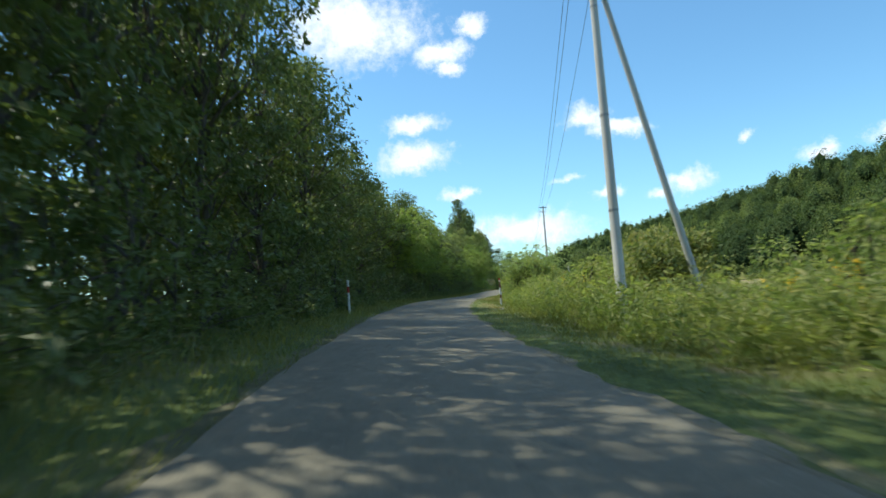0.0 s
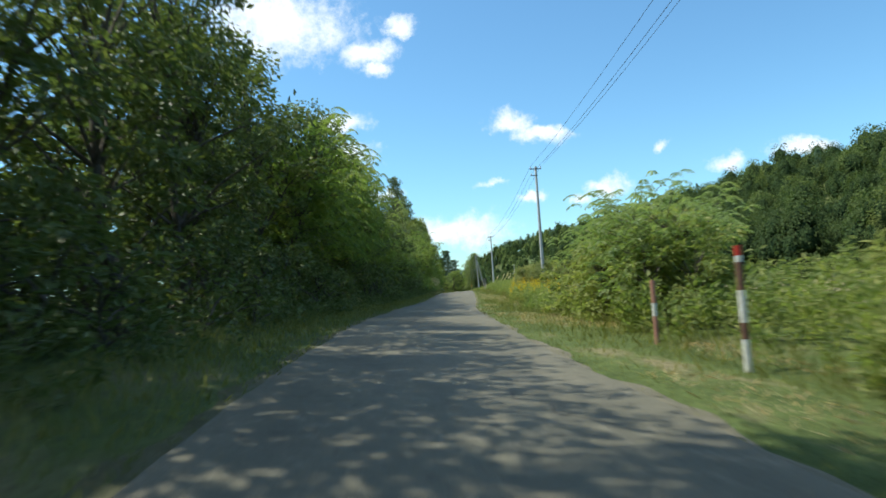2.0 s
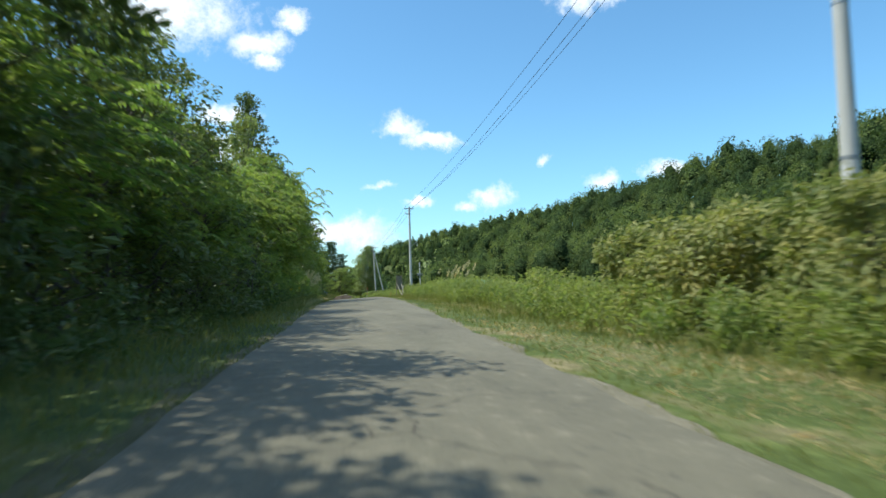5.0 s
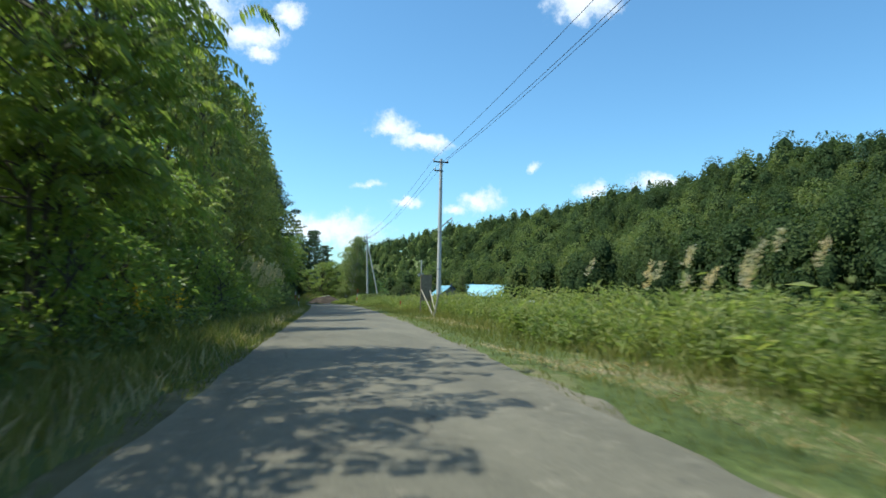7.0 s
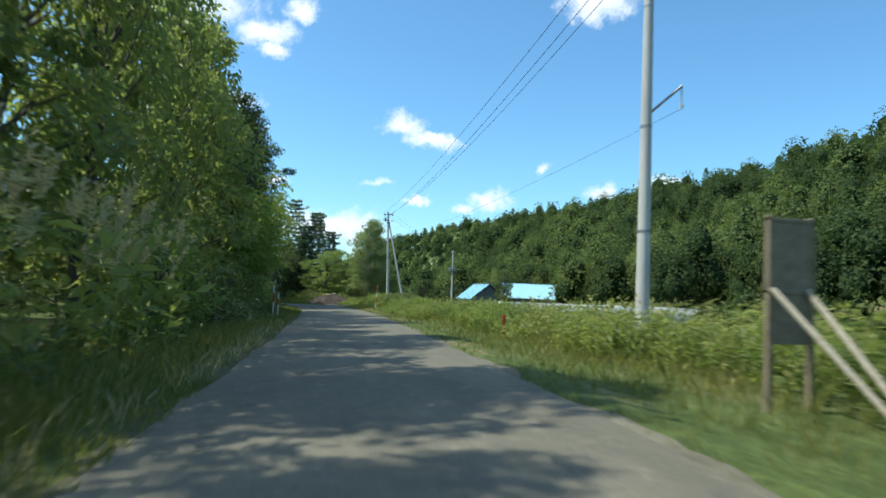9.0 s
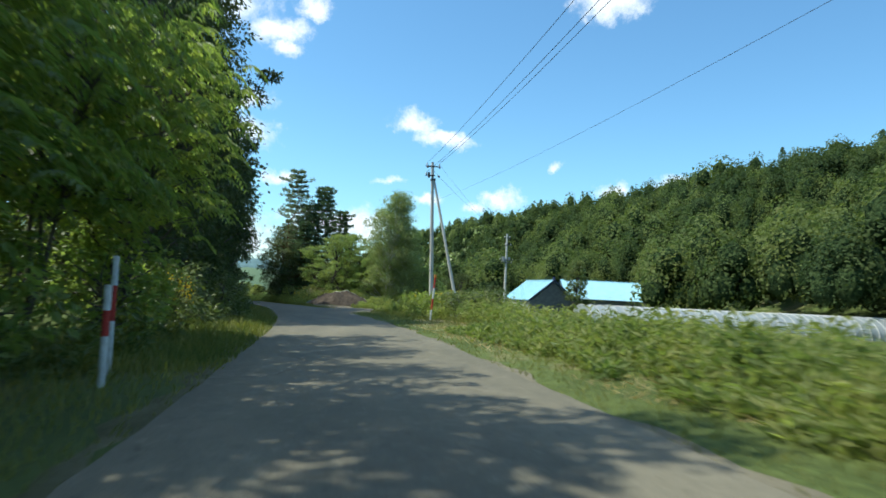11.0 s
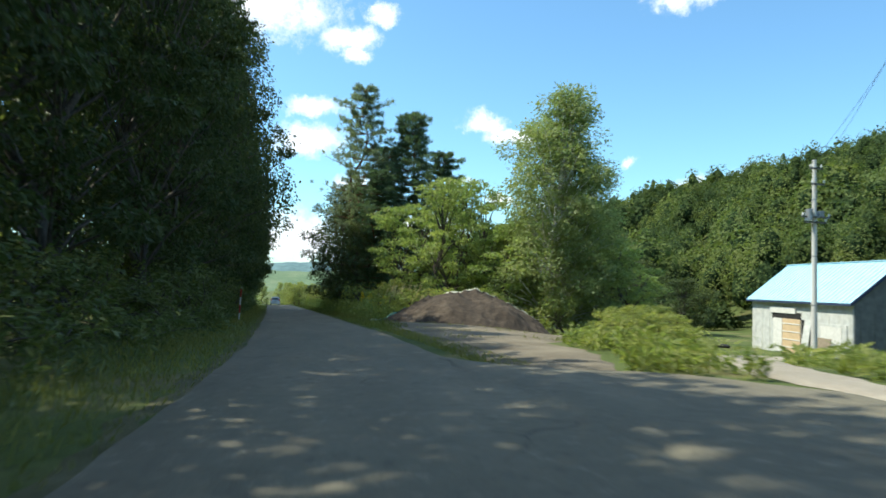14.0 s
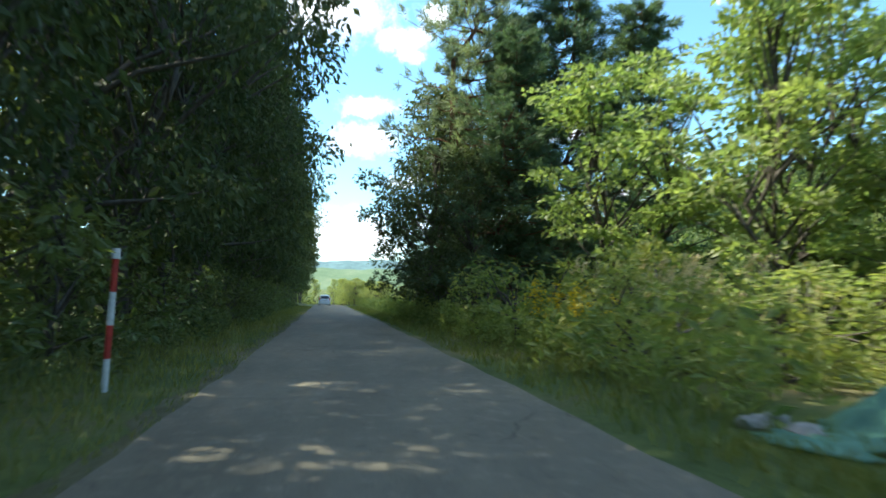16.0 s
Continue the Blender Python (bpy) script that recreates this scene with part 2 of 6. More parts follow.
def asphalt():
    k = Mat("worn_asphalt")
    big = k.noise(0.16, 4, 0.6)
    mid = k.noise(1.1, 6, 0.65, stretch=(1.0, 0.22, 1.0))
    spot = k.noise(5.0, 4, 0.7)
    grit = k.noise(85, 3, 0.75)
    col = k.ramp(mid, (0.28, (0.112, 0.102, 0.074)), (0.72, (0.200, 0.180, 0.130)))
    col = k.mix(k.ramp(big, (0.45, (0, 0, 0)), (0.60, (0.55, 0.55, 0.55))), col, (0.137, 0.127, 0.089))
    col = k.mix(k.ramp(spot, (0.56, (0, 0, 0)), (0.70, (0.75, 0.75, 0.75))), col, (0.245, 0.218, 0.160))
    col = k.mix(k.ramp(spot, (0.28, (0.75, 0.75, 0.75)), (0.42, (0, 0, 0))), col, (0.080, 0.074, 0.058))
    col = k.mix(0.8, col, k.ramp(grit, (0.3, (0.24,) * 3), (0.7, (0.78, 0.77, 0.75))), "OVERLAY")
    warp = k.node("ShaderNodeTexNoise", Vector=k.geo.outputs["Position"], Scale=0.8, Detail=5.0)
    bent = k.node("ShaderNodeVectorMath", )
    bent.operation = "ADD"
    k.put(bent.inputs[0], k.geo.outputs["Position"])
    k.put(bent.inputs[1], warp.outputs["Color"])
    v = k.node("ShaderNodeTexVoronoi", Vector=bent.outputs[0], Scale=0.32)
    v.feature = "DISTANCE_TO_EDGE"
    crack = k.ramp(v.outputs["Distance"], (0.0, (0.8, 0.8, 0.8)), (0.008, (0, 0, 0)))
    crack = k.mix(1.0, crack, k.ramp(k.noise(0.5, 3), (0.48, (0, 0, 0)), (0.60, (1, 1, 1))), "MULTIPLY")
    col = k.mix(crack, col, (0.050, 0.042, 0.032))
    return k.skin(col, k.ramp(grit, (0.2, (0.72,) * 3), (0.8, (0.92,) * 3)), normal=k.bump(grit, 0.6, 0.008), spec=0.3)


def soil(name, stops, scale=0.5, fine=14.0, spec=0.2):
    k = Mat(name)
    a, b = k.noise(scale, 6, 0.62), k.noise(fine, 5, 0.65)
    col = k.mix(0.6, k.ramp(a, *stops), k.ramp(b, (0.25, (0.25,) * 3), (0.75, (0.8,) * 3)), "OVERLAY")
    return k.skin(col, 0.95, normal=k.bump(b, 0.8, 0.05), spec=spec)


ASPHALT = asphalt()


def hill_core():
    """The inner leaves of far crowns, their shade put into the colour: small dark hollows and leafy lumps."""
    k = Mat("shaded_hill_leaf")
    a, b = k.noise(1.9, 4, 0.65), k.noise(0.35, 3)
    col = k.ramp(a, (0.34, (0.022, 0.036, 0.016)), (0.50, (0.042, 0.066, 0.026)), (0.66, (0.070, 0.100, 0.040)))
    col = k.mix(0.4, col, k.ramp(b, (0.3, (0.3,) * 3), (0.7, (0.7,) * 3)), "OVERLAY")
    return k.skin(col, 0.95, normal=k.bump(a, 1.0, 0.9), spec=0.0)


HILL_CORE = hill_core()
MEADOW = soil("meadow_ground", ((0.25, (0.045, 0.068, 0.020)), (0.50, (0.080, 0.105, 0.030)), (0.66, (0.150, 0.135, 0.062)), (0.80, (0.240, 0.200, 0.110))), 0.25, 9.0)
GRAVEL = soil("gravel_dirt", ((0.25, (0.112, 0.094, 0.067)), (0.55, (0.195, 0.167, 0.122)), (0.8, (0.305, 0.268, 0.202))), 0.5, 30.0)
DUST = soil("pale_dusty_gravel", ((0.25, (0.24, 0.21, 0.16)), (0.55, (0.33, 0.295, 0.24)), (0.8, (0.42, 0.38, 0.31))), 0.6, 26.0)
MOUND_DIRT = soil("heaped_dirt", ((0.25, (0.034, 0.027, 0.021)), (0.55, (0.068, 0.053, 0.040)), (0.8, (0.122, 0.098, 0.074))), 1.1, 8.0)
STUBBLE = soil("stubble_field", ((0.25, (0.17, 0.15, 0.07)), (0.55, (0.30, 0.24, 0.125)), (0.8, (0.42, 0.34, 0.19))), 0.3, 6.0)
LITTER = soil("leaf_litter", ((0.25, (0.070, 0.075, 0.035)), (0.5, (0.115, 0.112, 0.058)), (0.75, (0.180, 0.165, 0.105))), 1.6, 24.0)
SHOULDER = soil("sandy_shoulder", ((0.25, (0.12, 0.11, 0.07)), (0.6, (0.22, 0.195, 0.14))), 0.9, 22.0)


def verge_soil():
    k = Mat("mown_verge")
    a = k.noise(0.55, 6, 0.62, stretch=(1.6, 0.6, 1.0))
    b = k.noise(7.0, 5, 0.7)
    c = k.noise(40.0, 3, 0.7)
    col = k.ramp(a, (0.28, (0.055, 0.078, 0.022)), (0.54, (0.110, 0.140, 0.042)), (0.65, (0.215, 0.188, 0.095)), (0.79, (0.350, 0.285, 0.165)))
    col = k.mix(0.75, col, k.ramp(b, (0.25, (0.2,) * 3), (0.75, (0.8,) * 3)), "OVERLAY")
    col = k.mix(0.5, col, k.ramp(c, (0.25, (0.2,) * 3), (0.75, (0.8,) * 3)), "OVERLAY")
    return k.skin(col, 0.95, normal=k.bump(b, 1.0, 0.08), spec=0.15)


VERGE = verge_soil()


def concrete():
    k = Mat("weathered_concrete")
    n = k.noise(1.5, 6, 0.6, stretch=(1, 1, 0.15))
    g = k.noise(60, 3)
    col = k.mix(0.4, k.ramp(n, (0.3, (0.44, 0.43, 0.41)), (0.75, (0.66, 0.65, 0.62))), k.ramp(g, (0.3, (0.35,) * 3), (0.7, (0.65,) * 3)), "OVERLAY")
    return k.skin(col, 0.85, normal=k.bump(g, 0.3, 0.004), spec=0.3)


CONCRETE = concrete()


def plain(name, a, b=None, rough=0.6, metal=0.0, scale=5.0, spec=0.5, bump=0.15):
    k = Mat(name)
    b = b or tuple(min(1, c * 0.72) for c in a)
    n = k.noise(scale, 6, 0.62)
    return k.skin(k.ramp(n, (0.3, b), (0.68, a)), k.ramp(n, (0.3, (min(1, rough + 0.15),) * 3), (0.7, (rough,) * 3)), metal, k.bump(n, bump, 0.01), spec)


STEEL = plain("galvanised_steel", (0.42, 0.43, 0.44), rough=0.45, metal=0.8)
DARK_STEEL = plain("dark_steel", (0.10, 0.10, 0.105), rough=0.5, metal=0.4)
PORCELAIN = plain("white_porcelain", (0.75, 0.75, 0.73), (0.6, 0.6, 0.58), rough=0.2)
WIRE = plain("black_cable", (0.022, 0.022, 0.024), rough=0.6)
POST_WHITE = plain("white_post_paint", (0.74, 0.74, 0.71), (0.52, 0.51, 0.47), rough=0.5, scale=14)
POST_RED = plain("red_post_paint", (0.50, 0.035, 0.022), (0.34, 0.03, 0.02), rough=0.5, scale=14)
POST_BROWN = plain("rusty_brown_paint", (0.17, 0.085, 0.055), (0.10, 0.055, 0.04), rough=0.7, scale=14)
POST_FADED = plain("faded_red_paint", (0.42, 0.20, 0.15), (0.30, 0.16, 0.12), rough=0.7, scale=14)
POST_ORANGE = plain("orange_reflector", (0.72, 0.26, 0.04), rough=0.4)
POST_DARK = plain("dark_post_paint", (0.06, 0.045, 0.04), rough=0.6)
WOOD_PALE = plain("pale_weathered_wood", (0.52, 0.46, 0.36), (0.34, 0.29, 0.22), rough=0.85, scale=18)
WOOD_DARK = plain("brown_weathered_board", (0.300, 0.245, 0.170), (0.190, 0.155, 0.110), rough=0.85, scale=8)
ROOF_BLUE = plain("blue_sheet_metal", (0.40, 0.66, 0.74), (0.33, 0.58, 0.68), rough=0.4, scale=1.2, bump=0.05)
TRIM_BLUE = plain("dark_blue_trim", (0.03, 0.05, 0.12), rough=0.5)
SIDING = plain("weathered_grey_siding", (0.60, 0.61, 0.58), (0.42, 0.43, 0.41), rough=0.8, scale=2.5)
# the same siding with the shade of the unlit sides put into its colour
SIDING_SHADED = plain("shaded_grey_siding", (0.17, 0.18, 0.18), (0.11, 0.115, 0.12), rough=0.8, scale=2.5)
DOOR_WOOD = plain("bare_plywood", (0.62, 0.46, 0.28), (0.50, 0.36, 0.22), rough=0.75, scale=4)
DOOR_WHITE = plain("dull_white_panel", (0.74, 0.73, 0.69), (0.58, 0.57, 0.53), rough=0.6)
# near-black colour for the shade inside openings, which are not cut
DARK = plain("dark_interior", (0.02, 0.02, 0.02), rough=0.9)
TARP = plain("green_tarp", (0.09, 0.235, 0.150), (0.045, 0.13, 0.085), rough=0.55, scale=3)
SHEET_PALE = plain("pale_plastic_sheet", (0.38, 0.38, 0.29), (0.22, 0.22, 0.16), rough=0.5, scale=4)
RUBBER = plain("black_rubber", (0.025, 0.025, 0.025), rough=0.8)
CAR_PAINT = plain("silver_white_paint", (0.66, 0.68, 0.70), (0.62, 0.64, 0.66), rough=0.25, metal=0.25, bump=0.0)
CAR_GLASS = plain("tinted_glass", (0.02, 0.025, 0.03), rough=0.08, bump=0.0)
LAMP_RED = plain("red_tail_lens", (0.45, 0.02, 0.02), rough=0.2, bump=0.0)
STONE = plain("grey_stone", (0.36, 0.34, 0.30), (0.22, 0.20, 0.18), rough=0.9, scale=6)


def film():
    k = Mat("polytunnel_film")
    n = k.noise(1.2, 5, 0.6)
    b = k.node("ShaderNodeBsdfPrincipled", Roughness=0.3)
    k.put(b.inputs["Base Color"], k.ramp(n, (0.3, (0.36, 0.40, 0.41)), (0.7, (0.52, 0.56, 0.57))))
    tr = k.t.nodes.new("ShaderNodeBsdfTranslucent")
    tr.inputs["Color"].default_value = (0.55, 0.6, 0.6, 1)
    mx = k.t.nodes.new("ShaderNodeMixShader")
    mx.inputs[0].default_value = 0.4
    k.t.links.new(b.outputs[0], mx.inputs[1])
    k.t.links.new(tr.outputs[0], mx.inputs[2])
    k.t.links.new(mx.outputs[0], k.out.inputs[0])
    return k.m


FILM = film()
# the haze of distance is put into both far colours
FAR_HILL = soil("hazed_far_hill", ((0.3, (0.09, 0.15, 0.16)), (0.7, (0.12, 0.19, 0.19))), 0.01, 0.05)
FAR_FIELD = soil("far_field", ((0.3, (0.07, 0.115, 0.065)), (0.5, (0.105, 0.155, 0.085)), (0.7, (0.15, 0.19, 0.11))), 0.02, 0.6)

# ---------------------------------------------------------------- mesh helpers


def mesh_ob(name, verts, faces, material, parent=None, label="", smooth=False):
    """verts (n,3) and equal-sided faces (m,k) as one mesh object."""
    verts, faces = np.asarray(verts, np.float32), np.asarray(faces, np.int32)
    me = bpy.data.meshes.new(name)
    me.vertices.add(len(verts))
    me.vertices.foreach_set("co", verts.ravel())
    k = faces.shape[1]
    me.loops.add(faces.size)
    me.loops.foreach_set("vertex_index", faces.ravel())
    me.polygons.add(len(faces))
    me.polygons.foreach_set("loop_start", np.arange(0, faces.size, k, dtype=np.int32))
    me.polygons.foreach_set("use_smooth", np.full(len(faces), smooth))
    me.update(calc_edges=True)
    me.materials.append(material)
    ob = new(name, me)
    if parent:
        ob.parent = parent
    return tagged(ob, label)


def part(name, bm, material, parent=None, label="", smooth=False):
    """Links a bmesh as one mesh object under a thing or a part."""
    me = bpy.data.meshes.new(name)
    for f in bm.faces:
        f.smooth = smooth
    bm.to_mesh(me)
    bm.free()
    me.materials.append(material)
    ob = new(name, me)
    if parent:
        ob.parent = parent
    return tagged(ob, label)


def empty(name, x, y, z, turn=0.0):
    ob = new(name)
    ob.matrix_basis = pose(x, y, z, 0, 0, turn)
    return ob


def box(sx, sy, sz, at=(0, 0, 0), bevel=0.0, m=None):
    bm = bmesh.new()
    bmesh.ops.create_cube(bm, size=1.0)
    bmesh.ops.scale(bm, vec=(sx, sy, sz), verts=bm.verts)
    if bevel:
        bmesh.ops.bevel(bm, geom=bm.edges[:], offset=bevel, segments=2, affect="EDGES", profile=0.5)
    if m:
        bmesh.ops.transform(bm, matrix=m, verts=bm.verts)
    bmesh.ops.translate(bm, vec=at, verts=bm.verts)
    return bm


def rod(a, b, ra, rb=None, sides=12, bm=None):
    """A tapered round bar from a to b."""
    rb = ra if rb is None else rb
    a, b = Vector(a), Vector(b)
    bm = bm or bmesh.new()
    q = (b - a).to_track_quat("Z", "Y").to_matrix()
    rings = []
    for p, r in ((a, ra), (b, rb)):
        rings.append([bm.verts.new(p + q @ Vector((r * math.cos(t), r * math.sin(t), 0))) for t in (2 * math.pi * i / sides for i in range(sides))])
    for i in range(sides):
        j = (i + 1) % sides
        bm.faces.new((rings[0][i], rings[0][j], rings[1][j], rings[1][i]))
    bm.faces.new(rings[0][::-1])
    bm.faces.new(rings[1])
    return bm


def tubes(lines, sides=6):
    """Tapered tubes along polylines [(points, radii)], as verts and quads."""
    vs, fs, n = [], [], 0
    ang = np.arange(sides) * 2 * np.pi / sides
    for pts, rad in lines:
        pts, rad = np.asarray(pts, float), np.asarray(rad, float)
        tan = np.gradient(pts, axis=0)
        tan /= np.linalg.norm(tan, axis=1)[:, None] + 1e-9
        ref = np.where(abs(tan[:, 2:3]) > 0.9, [[1.0, 0, 0]], [[0, 0, 1.0]])
        u = np.cross(tan, ref)
        u /= np.linalg.norm(u, axis=1)[:, None] + 1e-9
        w = np.cross(tan, u)
        ring = pts[:, None] + rad[:, None, None] * (np.cos(ang)[None, :, None] * u[:, None] + np.sin(ang)[None, :, None] * w[:, None])
        vs.append(ring.reshape(-1, 3))
        k = len(pts)
        i, j = np.meshgrid(np.arange(k - 1), np.arange(sides), indexing="ij")
        a, b = n + i * sides + j, n + i * sides + (j + 1) % sides
        fs.append(np.stack([a, b, b + sides, a + sides], -1).reshape(-1, 4))
        n += k * sides
    return np.concatenate(vs), np.concatenate(fs)


def unit(v):
    return v / (np.linalg.norm(v, axis=-1, keepdims=True) + 1e-9)


def leaves(pos, way, size, rng, wide=0.5, flat=0.6):
    """A pointed four-cornered leaf at each pos, lying along way; flat: how far it faces up."""
    n = len(pos)
    way = unit(way)
    up = unit(np.array([0, 0, 1.0]) * flat + rng.normal(0, 0.5, (n, 3)))
    side = unit(np.cross(way, up))
    up = np.cross(side, way)
    s = (size * rng.uniform(0.65, 1.3, n))[:, None]
    fold = up * s * 0.10
    v = np.stack([pos, pos + way * s * 0.45 + side * s * wide * 0.5 + fold, pos + way * s, pos + way * s * 0.45 - side * s * wide * 0.5 + fold], 1)
    return v.reshape(-1, 3)


def quads(n):
    return np.arange(4 * n, dtype=np.int32).reshape(-1, 4)


# ---------------------------------------------------------------- the lie of the land
# road line under the camera: x, y, height, cross slope (degrees, right side up)
ROUTE = np.array([
    (10.0, -120.0, 0.0, -4.0), (3.39, -40.0, 0.0, -4.1), (1.28, -15.1, 0.0, -4.1), (0.0, 0.0, 0.05, -4.1), (-1.15, 17.05, 0.24, -3.9),
    (-1.44, 34.09, 0.39, -3.6), (-0.44, 51.83, 0.62, -3.0), (1.51, 68.7, 0.62, -2.6), (4.32, 85.7, 0.68, -1.8), (6.92, 102.5, 0.92, -0.4),
    (9.44, 119.3, 1.17, 1.1), (11.81, 135.0, 1.16, 1.6), (13.99, 149.8, 1.03, 2.2), (16.6, 168.5, 0.79, 2.5), (18.87, 186.4, 0.54, 2.5),
    (20.39, 201.4, 0.28, 2.1), (21.16, 215.5, -0.03, 2.3), (21.34, 230.5, -0.37, 1.9), (21.02, 241.4, -0.66, 1.9), (20.32, 252.6, -0.96, 1.9),
    (16.7, 300.0, -2.25, 1.5), (12.6, 350.0, -3.75, 1.0), (8.5, 400.0, -5.6, 0.0), (0.0, 500.0, -11.0, 0.0), (-10.0, 620.0, -16.0, 0.0),
])
LEFT, RIGHT = -1.6, 2.64


def along(y, column):
    """Smooth value of a ROUTE column at y (cubic Hermite)."""
    y = np.asarray(y, float)
    ys, v = ROUTE[:, 1], ROUTE[:, column]
    g = np.gradient(v, ys)
    yc = np.clip(y, ys[0], ys[-1])
    i = np.clip(np.searchsorted(ys, yc) - 1, 0, len(ys) - 2)
    h = ys[i + 1] - ys[i]
    u = (yc - ys[i]) / h
    r = (2 * u**3 - 3 * u**2 + 1) * v[i] + (u**3 - 2 * u**2 + u) * h * g[i] + (3 * u**2 - 2 * u**3) * v[i + 1] + (u**3 - u**2) * h * g[i + 1]
    return r + (y - yc) * (g[-1] * (y > ys[-1]) + g[0] * (y < ys[0])) * (column == 0)


def step(a, b, v):
    u = np.clip((np.asarray(v, float) - a) / (b - a), 0, 1)
    return u * u * (3 - 2 * u)


def hills(x, y, seed=0.0):
    return 0.5 * np.sin(x * 0.11 + y * 0.07 + seed) + 0.5 * np.sin(x * 0.05 - y * 0.13 + 1.7 * seed + 2) + 0.4 * np.sin(x * 0.23 + 0.19 * y + seed)


def field(y):
    """Level of the fields beside the road."""
    return np.interp(y, (-100, 120, 160, 205, 234, 259, 320, 420, 600, 900), (-0.5, -0.3, -0.5, -0.9, -1.2, -2.9, -4.2, -8.0, -16.0, -18.0))


def land(x, y):
    """Ground height, but for the road itself."""
    x, y = np.asarray(x, float), np.asarray(y, float)
    d = x - along(y, 0)
    road, tilt = along(y, 2), np.tan(np.radians(along(y, 3)))
    near = road + tilt * np.clip(d, -4.5, 5.0)
    near = near - 0.2 * step(2.9, 4.6, d) * step(95, 125, y) * (1 - step(165, 185, y))
    right = near * (1 - step(6, 24, d)) + field(y) * step(6, 24, d)
    rise = 0.05 * np.clip(-d - 5, 0, 60) + 0.25 * step(3.2, 5.5, -d)
    z = np.where(d > 0, right, near + rise * (1 - step(420, 560, y)) + (field(y) - near) * step(380, 560, y))
    ridge = np.interp(y, (-100, 100, 234, 300, 400, 600, 800, 1100, 1500), (29, 31, 31.6, 31.4, 31.6, 37.0, 39.5, 20, 0))
    up = step(72, 165, x)
    z = np.where(d > 0, z * (1 - up) + up * (ridge + 1.4 * hills(x * 0.6, y * 0.5)), z)
    z = z - np.clip(x - 185, 0, 200) * 0.12 * (x > 185)
    return z + 0.05 * hills(x * 2, y * 2) * (1 - up) * step(2.5, 6, abs(d - 0.6)) - 0.09 * (1 - step(-0.9, -0.5, np.maximum(d - RIGHT, LEFT - d)))


def xat(y, d):
    return along(y, 0) + d


# ---------------------------------------------------------------- ground and road


def grid(xs, ys):
    """Verts at (xs[i,j], ys[i,j]) on the land, with quads."""
    n, m = xs.shape
    i, j = np.meshgrid(np.arange(n - 1), np.arange(m - 1), indexing="ij")
    a = i * m + j
    return np.stack([a, a + 1, a + m + 1, a + m], -1).reshape(-1, 4)


GY = np.concatenate([[-600, -300, -160, -100, -60], np.arange(-40, 300, 2.0), np.arange(300, 460, 5.0), np.arange(460, 900, 20.0), [950, 1050, 1200, 1500, 2000, 3000]])
GD = np.concatenate([[-2500, -900, -400, -200, -120, -80, -60, -45, -32, -22, -15, -11, -8, -6, -5, -4.2, -3.4, -2.7, -2.1, -1.75, -1.5, -1.15],
                     [-0.5, 0.6, 1.8, 2.45, 2.8, 3.1, 3.5, 4.2, 5, 6, 7.5, 9.5, 12, 15, 19, 24, 30, 38, 46, 54, 62, 70, 78, 86, 94, 102, 110, 118, 126, 134, 142, 152, 165, 185, 230, 400, 900, 2500]])
gy, gd = np.meshgrid(GY, GD, indexing="ij")
gx = along(np.clip(gy, -100, 600), 0) + gd
gv = np.stack([gx, gy, land(gx, gy)], -1).reshape(-1, 3)
tagged(mesh_ob("ground", gv, grid(gx, gy), MEADOW, smooth=True), "rough green meadow ground beside the road", "ground", kind="structure")

ry = np.arange(-60, 470, 0.5)
er_rng = np.random.default_rng(5)


def ragged(n, size):
    """Random edge wander: a slow swing and short crumbled bites."""
    slow = np.interp(np.arange(n), np.arange(0, n + 12, 12), er_rng.normal(0, 1, len(np.arange(0, n + 12, 12))))
    return size * (0.7 * slow + 0.7 * np.convolve(er_rng.normal(0, 1, n + 2), np.ones(3) / 3, "valid"))


ed, er = ragged(len(ry), 0.07), ragged(len(ry), 0.06) + 0.2 * np.exp(-(((ry - 60) / 8) ** 2)) - 0.18 * step(244, 258, ry)
lanes = np.linspace(0, 1, 9)
rd = (LEFT + ed)[:, None] * (1 - lanes) + (RIGHT + er)[:, None] * lanes
rx, ryy = along(ry, 0)[:, None] + rd, np.repeat(ry[:, None], 9, 1)
rz = along(ry, 2)[:, None] + np.tan(np.radians(along(ry, 3)))[:, None] * rd + 0.028 + 0.008 * np.sin(ryy * 0.8 + rd * 2) * np.sin(ryy * 0.31)
rv = np.stack([rx, ryy, rz], -1)
low = np.stack([rv[:, 0], rv[:, -1], rv[:, 0] - [0, 0, 0.12], rv[:, -1] - [0, 0, 0.12]], 1)
rf = grid(rx, ryy)
k0 = rv.size // 3
nr = len(ry)
i = np.arange(nr - 1)
q = k0 + 4 * i
skirt = np.concatenate([np.stack([q, q + 4, q + 6, q + 2], -1), np.stack([q + 1, q + 3, q + 7, q + 5], -1)])
tagged(mesh_ob("road", np.concatenate([rv.reshape(-1, 3), low.reshape(-1, 3)]), np.concatenate([rf, skirt]), ASPHALT, smooth=True),
       "narrow worn grey asphalt road with ragged edges", "road", kind="structure")


YARD = ((233, 236, 241, 244, 249, 254, 257), (4.6, 5.9, 6.6, 8.4, 12.5, 14.0, 6.5))
APRON = ((219, 221, 224, 228, 230.4, 232.4, 233.2, 234.4, 237), (2.7, 4.0, 4.9, 6.9, 7.0, 5.9, 4.9, 3.6, 2.7))
DRIVE = ((228, 232, 236, 240, 246, 256, 263), (6.6, 6.6, 8.0, 10.2, 14.0, 22.0, 28.0), (7.0, 7.9, 10.0, 13.0, 17.6, 26.0, 32.0))


